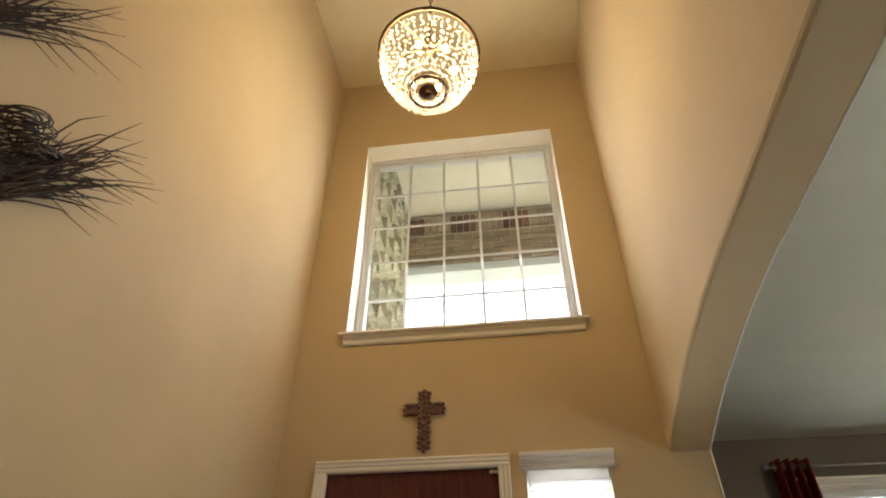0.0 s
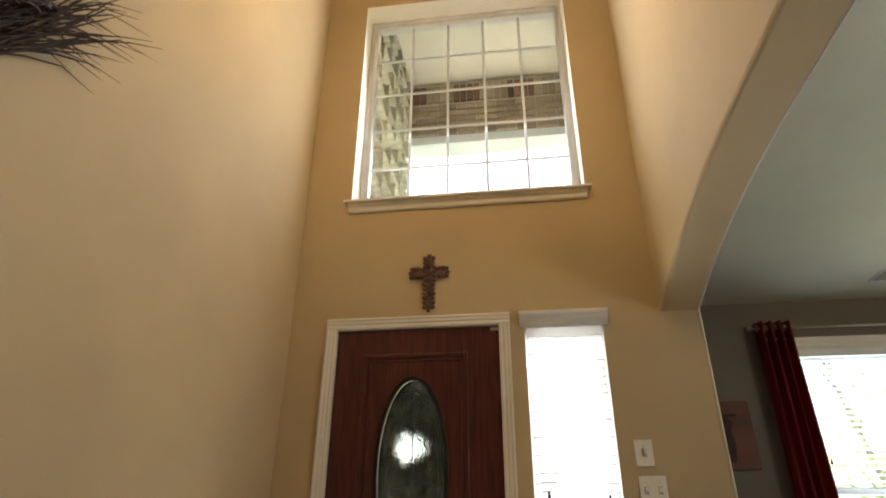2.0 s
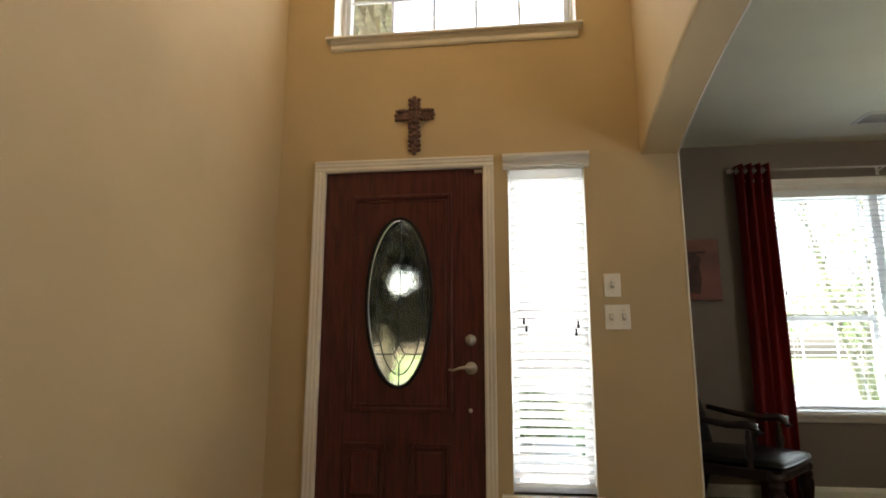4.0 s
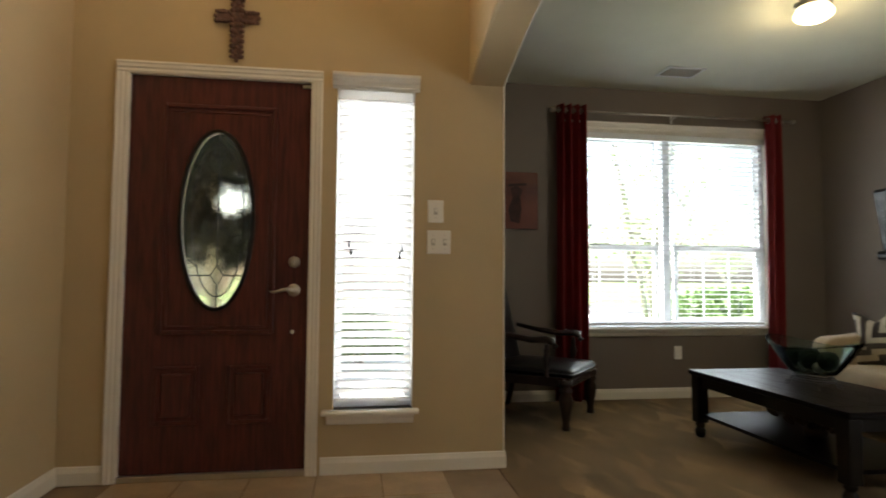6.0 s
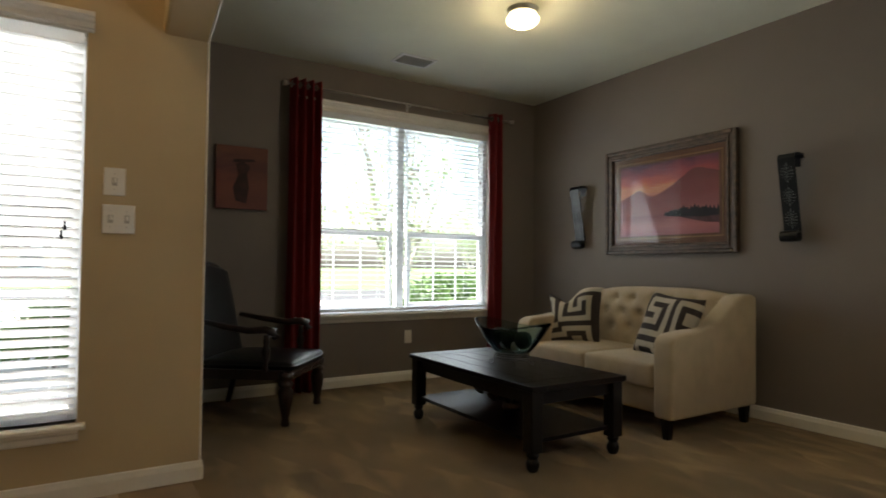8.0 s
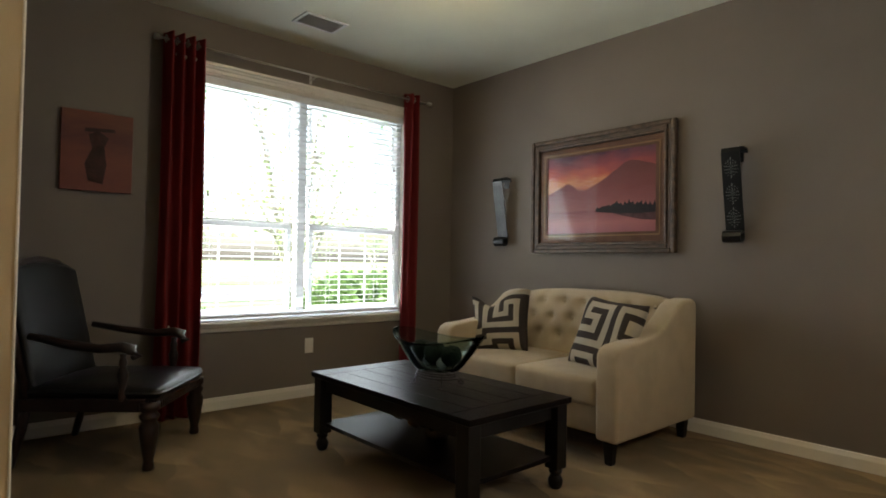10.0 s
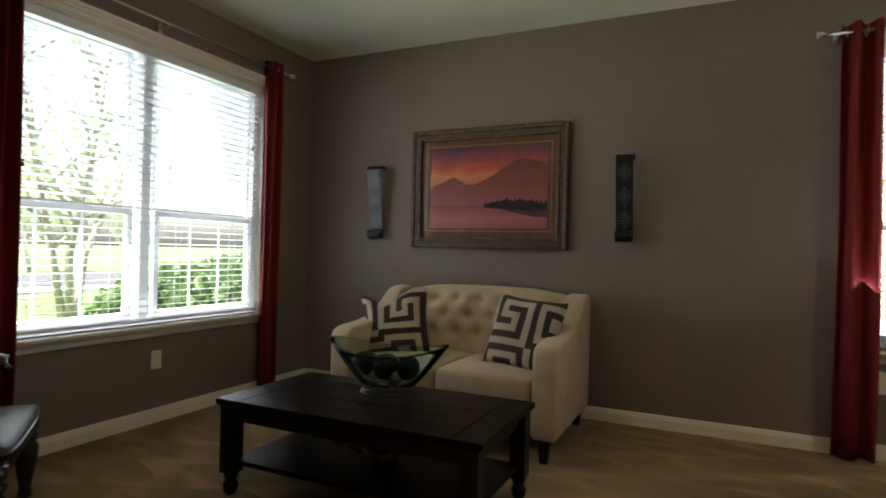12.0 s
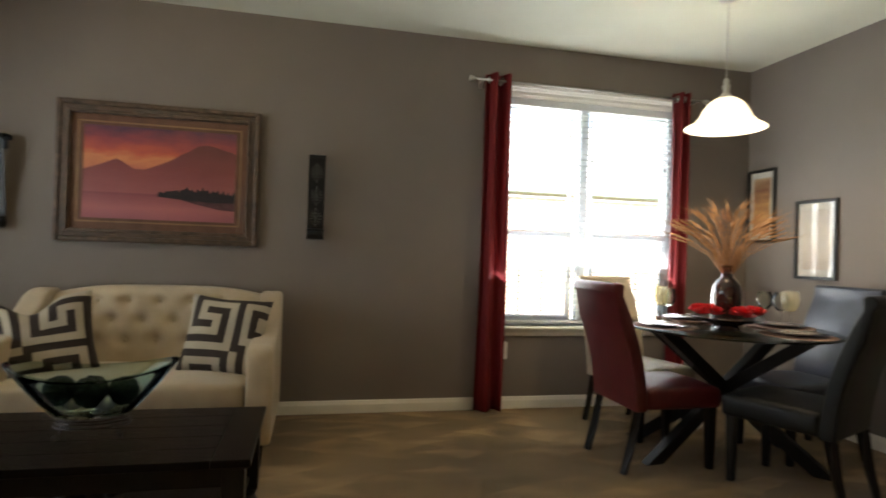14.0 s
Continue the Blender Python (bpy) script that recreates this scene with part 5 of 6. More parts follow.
def wall_sconce(y, label):
    METAL = mat("black_strap_metal", (0.015, 0.016, 0.018), 0.3, 0.5, var=0.15, fine=120, bump=0.15)
    SILVER = mat("silver_stencil", (0.22, 0.23, 0.23), 0.4, 0.6, var=0.2, bump=0.1)
    root = empty("wall_sconce", pose(E, y, 1.19, 0, 0, -90), label, "sconce", "wall sconces")
    w = 0.055
    path = [(-0.004, 0.555), (-0.012, 0.578), (-0.07, 0.585), (-0.115, 0.575), (-0.125, 0.55), (-0.092, 0.35), (-0.058, 0.16), (-0.044, 0.075)]
    path += [(-0.075 + 0.034 * math.cos(t), 0.040 + 0.036 * math.sin(t)) for t in [0.7 - 0.55 * i for i in range(11)]]
    th = 0.004
    bm = bmesh.new()
    prev = None
    for i, (yy, zz) in enumerate(path):
        a, b = path[max(i - 1, 0)], path[min(i + 1, len(path) - 1)]
        d = Vector((0, b[0] - a[0], b[1] - a[1])).normalized()
        nrm = Vector((0, -d.z, d.y)) * th
        ring = [bm.verts.new(Vector((sx * w, yy, zz)) + q * nrm) for sx, q in ((-1, 0.5), (1, 0.5), (1, -0.5), (-1, -0.5))]
        if prev:
            for k in range(4):
                bm.faces.new((prev[k], prev[(k + 1) % 4], ring[(k + 1) % 4], ring[k]))
        else:
            bm.faces.new(ring)
        prev = ring
    bm.faces.new(prev)
    bmesh.ops.recalc_face_normals(bm, faces=bm.faces[:])
    part("strap", bm, METAL, root, "curled black metal strap")
    part("wall_plate", box(-0.03, -0.005, 0.50, 0.03, 0.0, 0.575, 0.002), METAL, root)
    part("standoff", sweep([(0, -0.003, 0.10), (0, -0.05, 0.10)], 0.006, 8), METAL, root)
    part("wall_foot", box(-0.02, -0.004, 0.075, 0.02, 0.0, 0.125, 0.002), METAL, root)
    for zz, yy in ((0.455, -0.1105), (0.30, -0.0845), (0.155, -0.0580)):
        bm = bmesh.new()
        for count, rx, rz, ln in ((6, 0.012, 0.016, 0.007), (10, 0.024, 0.032, 0.0075), (14, 0.036, 0.048, 0.0065)):
            for k in range(count):
                a = 2 * math.pi * (k + 0.5) / count
                lean = a + (0.9 if math.cos(a) > 0 else -0.9)
                bmesh.ops.create_icosphere(bm, subdivisions=1, radius=1, matrix=Matrix.Translation((rx * math.cos(a), 0, rz * math.sin(a))) @ Matrix.Rotation(-lean, 4, "Y") @ Matrix.Diagonal((ln, 0.0012, 0.0026, 1)))
        for v in range(5):
            bmesh.ops.create_icosphere(bm, subdivisions=1, radius=1, matrix=Matrix.Translation((0, 0, 0.058 - 0.029 * v)) @ Matrix.Diagonal((0.0035, 0.0012, 0.008, 1)))
        med = part("medallion", bm, SILVER, root, "silver damask medallion")
        med.matrix_local = pose(0, yy - 0.0032, zz, 9.5, 0, 0)


wall_sconce(4.185, "curled black metal wall sconce with silver medallions")
wall_sconce(2.262, "curled black metal wall sconce with silver medallions")


def red_canvas():
    root = empty("canvas_picture", pose(1.597, N, 1.69), "small unframed dark red and orange canvas", "picture")
    base = gradient_paint("red_canvas_paint", [(0.0, (0.13, 0.024, 0.014)), (0.4, (0.16, 0.032, 0.016)), (0.7, (0.09, 0.016, 0.013)), (1.0, (0.15, 0.038, 0.016))], -0.25, 0.25, 0.3)
    dark = mat("dark_red_shape", (0.06, 0.015, 0.012), 0.7, var=0.3, scale=16, bump=0.3)
    part("canvas", box(-0.195, -0.03, -0.245, 0.195, -0.001, 0.245, 0.004), base, root)
    part("painted_shape", flat_shape([(-0.05, -0.18), (0.03, -0.2), (0.05, -0.08), (0.035, 0.03), (0.06, 0.09), (0.0, 0.13), (-0.05, 0.10), (-0.03, 0.02), (-0.07, -0.08)], -0.0316), dark, root)
    part("painted_bar", flat_shape([(-0.075, 0.115), (0.095, 0.13), (0.09, 0.15), (-0.07, 0.14)], -0.0318), dark, root)


red_canvas()

LAMPGLASS = glow("lit_opal_glass", (1.0, 0.80, 0.45), 1.1)


def flush_lamp():
    root = empty("ceiling_lamp", pose(3.005, 3.19, C), "lit flush ceiling lamp with an opal glass dome", "ceiling lamp")
    part("base_ring", lathe([(0.0, -0.034), (0.096, -0.034), (0.101, -0.028), (0.101, -0.006), (0.106, 0.0), (0.0, 0.0)], 36), CHROME, root, "brushed nickel ring", True)
    prof = [(0.001, -0.120)] + [(0.110 * math.sin(t), -0.070 - 0.050 * math.cos(t)) for t in [0.15 * i for i in range(1, 15)]] + [(0.092, -0.034)]
    part("dome", lathe(prof, 36), LAMPGLASS, root, "glowing opal glass dome", True)


flush_lamp()


def ceiling_vent():
    root = empty("ceiling_vent", pose(2.855, 4.41, C, 0, 0, 0), "white louvred air vent in the ceiling", "vent")
    VW = mat("vent_enamel", (0.72, 0.72, 0.70), 0.45, var=0.05, bump=0.05)
    part("backing", box(-0.14, -0.085, -0.002, 0.14, 0.085, 0.0), BLACKM, root)
    part("frame", boxes([(-0.165, -0.11, -0.010, -0.14, 0.11, 0), (0.14, -0.11, -0.010, 0.165, 0.11, 0), (-0.14, -0.11, -0.010, 0.14, -0.085, 0), (-0.14, 0.085, -0.010, 0.14, 0.11, 0)], 0.003), VW, root)
    me = None
    for i in range(9):
        y = -0.075 + i * 0.019
        if me is None:
            o = part("slat", box(-0.14, -0.008, -0.0008, 0.14, 0.008, 0.0008), VW, root)
            me = o.data
        else:
            o = sibling("slat", me, root, pose(0, 0, 0))
        o.matrix_local = pose(0, y, -0.008, 38, 0, 0)


ceiling_vent()

# ---- dining end ----
REDL = mat("red_leather", (0.11, 0.011, 0.015), 0.4, var=0.15, scale=10, fine=220, bump=0.3)
DARKL = mat("charcoal_leather", (0.010, 0.010, 0.010), 0.42, var=0.15, scale=10, fine=220, bump=0.3, spec=0.22)
BLUEL = mat("slate_leather", (0.045, 0.052, 0.075), 0.33, var=0.15, scale=10, fine=220, bump=0.3)
CREAML = mat("cream_leather", (0.55, 0.47, 0.34), 0.45, var=0.1, scale=10, fine=220, bump=0.3)


def dining_chair(m, hide, label):
    """Parsons chair with a rolled top; front towards +y, seat centre at the origin."""
    root = empty("dining_chair", m, label, "dining chair", "chairs round the dining table")
    W = 0.235
    part("seat", cushion(-W, -0.22, 0.34, W, 0.25, 0.455, 0.018), hide, root, "", True)
    prof = []
    for i in range(15):
        v = i / 14
        prof.append((-0.215 - 0.02 * v - 0.145 * v * v, 0.335 + 0.62 * v))
    cy, cz, r = -0.405, 0.985, 0.036
    roll = [(cy + r * math.cos(t), cz + r * math.sin(t)) for t in [0.2 + 0.4 * i for i in range(13)]]
    outer = [(-0.285 - 0.02 * v - 0.148 * v * v, 0.335 + 0.595 * v) for v in [1 - i / 10 for i in range(11)]]
    part("backrest", slab_profile(prof + roll[1:-2] + outer[2:], -W, W, 0.008, 2), hide, root, "rolled-top upholstered back", True)
    for s in (-1, 1):
        part("leg", tapered_leg(s * (W - 0.035), 0.20, 0.35, 0.05, 0.036), ESPLEG, root, "dark wooden leg")
        part("leg", sweep([(s * (W - 0.035), -0.33, 0.0), (s * (W - 0.035), -0.285, 0.17), (s * (W - 0.035), -0.255, 0.345)], [0.022, 0.026, 0.03], 4), ESPLEG, root, "dark splayed back leg")
    return root


dining_chair(pose(3.445, 0.29, F0, 0, 0, 181), REDL, "dark red leather dining chair with a rolled top")
dining_chair(pose(2.98, -0.18, F0, 0, 0, -66), DARKL, "charcoal leather dining chair with a rolled top")
dining_chair(pose(3.42, -0.62, F0, 0, 0, 0), BLUEL, "slate leather dining chair with its back to the wall")
dining_chair(pose(3.95, 0.08, F0, 0, 0, 102), CREAML, "cream leather dining chair near the window")

TX, TY = 3.44, -0.15


def dining_table():
    root = empty("dining_table", pose(TX, TY, F0), "round glass dining table on crossed dark wood beams", "dining table")
    TOPG = glass("table_glass", (0.45, 0.50, 0.48), 0.35, 0.01)
    part("glass_top", lathe([(0.0, 0.752), (0.594, 0.752), (0.60, 0.756), (0.60, 0.760), (0.594, 0.764), (0.0, 0.764)], 72), TOPG, root, "dark tinted round glass top", True).visible_shadow = False
    for k, a in enumerate((98, 218 - 0, 278, 38)):
        d = Vector((math.cos(radians(a)), math.sin(radians(a)), 0))
        p0, p1 = d * 0.52, -d * 0.46
        bm = box(-0.042, -0.032, 0, 0.042, 0.032, 1.0)
        axis = Vector((p1.x - p0.x, p1.y - p0.y, 0.752))
        for v in bm.verts:
            t = v.co.z
            side = Vector((-d.y, d.x, 0))
            wid = v.co.y * side
            z = t * 0.752
            v.co = p0 + Vector((axis.x, axis.y, 0)) * t + wid + d * v.co.x * 1.35 + Vector((0, 0, z))
        bmesh.ops.recalc_face_normals(bm, faces=bm.faces[:])
        bmesh.ops.bevel(bm, geom=bm.edges[:], offset=0.004, segments=1, affect="EDGES")
        part("beam", bm, ESPLEG, root, "slanting dark wooden beam")


dining_table()
TOP = 0.744


def vase_with_wheat():
    GLAZE = mat("brown_red_glaze", (0.07, 0.018, 0.014), 0.12, var=0.4, scale=8, bump=0.05, coat=0.6)
    STRAW = mat("dried_wheat", (0.46, 0.25, 0.11), 0.85, var=0.25, scale=30, bump=0.3, color2=(0.28, 0.14, 0.06))
    x, y = 3.50, -0.20
    v = empty("vase", pose(x, y, TOP), "glossy brown-red bottle vase holding dried wheat", "vase")
    part("body", lathe([(0.0, 0.0), (0.072, 0.0), (0.080, 0.008), (0.084, 0.10), (0.084, 0.20), (0.078, 0.245), (0.055, 0.278), (0.034, 0.296), (0.031, 0.33), (0.033, 0.352), (0.042, 0.362), (0.040, 0.368), (0.030, 0.362), (0.026, 0.33)], 32), GLAZE, v, "", True)
    w = empty("dried_wheat", pose(x, y, TOP + 0.30), "spray of dried golden wheat stalks in a vase", "dried plant")
    rng = random.Random(11)
    for k in range(90):
        stem, head = bmesh.new(), bmesh.new()
        a = rng.uniform(0, 2 * math.pi)
        reach = 0.05 + 0.33 * rng.random() ** 0.6
        hi = 0.42 - 0.55 * max(0, reach - 0.12) + rng.uniform(-0.06, 0.05)
        d = Vector((math.cos(a), math.sin(a), 0))
        p0 = d * 0.012 * rng.random() + Vector((0, 0, -0.02))
        p1 = d * reach * 0.28 + Vector((0, 0, hi * 0.5))
        p2 = d * reach * 0.68 + Vector((0, 0, hi * 0.86))
        p3 = d * reach + Vector((0, 0, hi))
        sweep([p0, p1, p2], [0.0022, 0.0020, 0.0016], 4, stem)
        sweep([p2, p2.lerp(p3, 0.25), p2.lerp(p3, 0.6), p3], [0.002, 0.0062, 0.0055, 0.001], 5, head)
        for q in range(4):
            tip = p3 + d * rng.uniform(0.01, 0.07) + Vector((rng.uniform(-0.02, 0.02), rng.uniform(-0.02, 0.02), rng.uniform(-0.01, 0.04)))
            sweep([p2.lerp(p3, 0.5 + 0.12 * q), tip], [0.0009, 0.0004], 3, head)
        stalk = part("stalk", stem, STRAW, w)
        part("ear", head, STRAW, stalk, "bearded wheat ear")


vase_with_wheat()


def flower_bowl():
    DISH = mat("dark_dish", (0.03, 0.014, 0.012), 0.25, var=0.2, bump=0.1)
    PETAL = mat("red_petals", (0.78, 0.010, 0.014), 0.7, var=0.25, scale=30, bump=0.3)
    root = empty("dish", pose(3.295, -0.035, TOP), "wide dark footed dish on the dining table", "dish")
    part("dish_body", lathe([(0.0, 0.0), (0.062, 0.0), (0.060, 0.012), (0.045, 0.022), (0.11, 0.045), (0.185, 0.066), (0.20, 0.074), (0.195, 0.078), (0.12, 0.058), (0.0, 0.045)], 40), DISH, root, "", True)
    rng = random.Random(12)
    side, back = Vector((0.63, 0.777)), Vector((0.777, -0.63))
    flowers = []
    for q in (-0.105, 0.105):
        flowers += [side * (q + dx) + back * dy for dx, dy in ((0, 0), (0.055, 0.02), (-0.055, 0.01), (0.02, -0.06), (-0.02, 0.07), (0.03, 0.06))]
    for fx, fy in flowers:
        bm = bmesh.new()
        for k in range(34):
            a, e = rng.uniform(0, 6.28), rng.uniform(10, 85)
            bmesh.ops.create_icosphere(bm, subdivisions=1, radius=1, matrix=pose(0, 0, 0, 0, -e, math.degrees(a)) @ Matrix.Translation((0.028, 0, 0)) @ Matrix.Diagonal((0.026, 0.020, 0.003, 1)))
        f = part("red_flower", bm, PETAL)
        f.matrix_world = pose(3.295 + fx, -0.035 + fy, TOP + 0.074 + rng.uniform(0.002, 0.026))
        tagged(f, "bright red silk flower head in the dish", "flower", "red flowers in the dish")


flower_bowl()


def place_setting(angle):
    PLACE = mat("patterned_placemat", (0.42, 0.26, 0.18), 0.85, var=0.6, scale=34, fine=200, bump=0.4, color2=(0.04, 0.015, 0.015)) if "patterned_placemat" not in bpy.data.materials else bpy.data.materials["patterned_placemat"]
    PORC = bpy.data.materials.get("white_porcelain") or mat("white_porcelain", (0.24, 0.20, 0.17), 0.2, var=0.03, bump=0.02)
    CHARGER = bpy.data.materials.get("dark_charger") or mat("dark_charger", (0.04, 0.02, 0.018), 0.2, var=0.2, bump=0.05)
    d = Vector((math.cos(radians(angle)), math.sin(radians(angle)), 0))
    c = Vector((TX, TY, TOP)) + d * 0.40
    pm = part("placemat", lathe([(0.0, 0.0), (0.185, 0.0), (0.187, 0.002), (0.185, 0.004), (0.0, 0.004)], 36), PLACE)
    pm.matrix_world = Matrix.Translation(c)
    tagged(pm, "round brown patterned placemat on the glass table", "placemat", "placemats")
    pl = empty("plate", Matrix.Translation(c + Vector((0, 0, 0.0045))), "dark charger with a pale rim plate", "plate", "table plates")
    part("charger", lathe([(0.0, 0.0), (0.10, 0.0), (0.145, 0.010), (0.147, 0.012), (0.10, 0.005), (0.0, 0.004)], 36), CHARGER, pl, "", True)
    part("dinner_plate", lathe([(0.0, 0.006), (0.075, 0.006), (0.115, 0.016), (0.116, 0.018), (0.075, 0.009), (0.0, 0.008)], 36), PORC, pl, "", True)


def goblet(x, y, size, amber):
    AMBER = bpy.data.materials.get("amber_glass") or crystal("amber_glass", (0.96, 0.92, 0.80), (0.88, 0.84, 0.70), 0.10, 0.09)
    CLEAR = bpy.data.materials.get("clear_glass") or glass("clear_glass", (0.96, 0.97, 0.95), 0.2, 0.01)
    g = empty("goblet", pose(x, y, TOP), "stemmed goblet of amber-tinted glass" if amber else "clear stemmed wine glass on the dining table", "glass", "goblets")
    k = size
    part("foot", lathe([(0.0, 0.0), (0.036 * k, 0.0), (0.035 * k, 0.003), (0.006, 0.008), (0.004, 0.02), (0.004, 0.095 * k), (0.0, 0.098 * k)], 20), CLEAR, g, "", True)
    part("cup", lathe([(0.004, 0.096 * k), (0.030 * k, 0.107 * k), (0.050 * k, 0.14 * k), (0.054 * k, 0.17 * k), (0.044 * k, 0.225 * k), (0.042 * k, 0.225 * k), (0.0505 * k, 0.17 * k), (0.046 * k, 0.142 * k), (0.027 * k, 0.111 * k), (0.0, 0.105 * k)], 28), AMBER if amber else CLEAR, g, "round glass cup", True)


for x, y, size, amber in ((3.69, 0.12, 1.0, True), (3.77, 0.02, 0.9, False), (3.39, -0.557, 1.0, True), (3.505, -0.60, 0.92, False), (3.60, -0.56, 0.92, False)):
    goblet(x, y, size, amber)

for ang in (88, 178 + 25, 272, 358):
    place_setting(ang)


def pendant():
    root = empty("pendant_lamp", pose(3.42, -0.09, 0), "lit pendant lamp with a white bell glass shade", "pendant lamp")
    WARM = glow("lit_bell_glass", (1.0, 0.78, 0.46), 0.22)
    shell = WARM.node_tree.nodes["Principled BSDF"]
    shell.inputs["Transmission Weight"].default_value, shell.inputs["Roughness"].default_value, shell.inputs["IOR"].default_value = 0.4, 0.7, 1.1
    prof = [(0.035, 2.105), (0.06, 2.10), (0.095, 2.075), (0.125, 2.035), (0.15, 1.985), (0.178, 1.955), (0.215, 1.935), (0.228, 1.925), (0.222, 1.921), (0.17, 1.948), (0.143, 1.978), (0.118, 2.028), (0.09, 2.066), (0.03, 2.096)]
    part("shade", lathe(prof, 48), WARM, root, "glowing bell-shaped glass", True)
    part("stem_cap", lathe([(0.0, 2.09), (0.036, 2.095), (0.04, 2.11), (0.03, 2.125), (0.018, 2.135), (0.022, 2.16), (0.026, 2.175), (0.016, 2.19), (0.02, 2.205), (0.012, 2.22), (0.0, 2.222)], 20), CHROME, root, "nickel cap", True)
    part("canopy", lathe([(0.0, C - 0.03), (0.05, C - 0.028), (0.06, C - 0.01), (0.062, C), (0.0, C)], 24), CHROME, root, "", True)
    z, k = 2.22, 0
    while z < C - 0.035:
        ring = [(0.006 * math.cos(t), 0.0, z + 0.011 + 0.0125 * math.sin(t)) for t in [2 * math.pi * i / 10 for i in range(12)]]
        lk = part("chain_link", sweep(ring, 0.0018, 5), CHROME, root)
        lk.matrix_local = pose(0, 0, 0, 0, 0, 90 * (k % 2))
        z, k = z + 0.020, k + 1


pendant()


def wall_print(x0, x1, z0, z1, stops, label):
    root = empty("framed_print", pose((x0 + x1) / 2, S, (z0 + z1) / 2, 0, 0, 0), label, "picture", "prints on the dining wall")
    x, z = (x1 - x0) / 2, (z1 - z0) / 2
    BLK = bpy.data.materials.get("black_frame") or mat("black_frame", (0.015, 0.013, 0.012), 0.35, bump=0.1)
    MB = bpy.data.materials.get("pale_mat") or mat("pale_mat", (0.60, 0.56, 0.48), 0.85, bump=0.1)
    part("frame", frame_ring(-x, -z, x, z, 0.022, 0.001, 0.026, 0.004), BLK, root, "thin black frame")
    part("mat_board", box(-x + 0.02, 0.002, -z + 0.02, x - 0.02, 0.006, z - 0.02), MB, root)
    part("print", box(-x + 0.06, 0.0065, -z + 0.07, x - 0.06, 0.009, z - 0.07), gradient_paint(label.split()[0] + "_print", stops, -z, z, 0.35), root)
    part("picture_glass", box(-x + 0.02, 0.012, -z + 0.02, x - 0.02, 0.014, z - 0.02), PICGLASS, root).visible_shadow = False


wall_print(4.258, 4.55, 1.30, 1.885, [(0.0, (0.35, 0.12, 0.05)), (0.4, (0.55, 0.30, 0.10)), (0.7, (0.25, 0.10, 0.05)), (1.0, (0.50, 0.35, 0.18))], "amber abstract print in a thin black frame")
wall_print(3.706, 4.058, 1.028, 1.60, [(0.0, (0.40, 0.32, 0.24)), (0.5, (0.55, 0.48, 0.38)), (1.0, (0.45, 0.40, 0.34))], "pale print behind glass in a black frame")


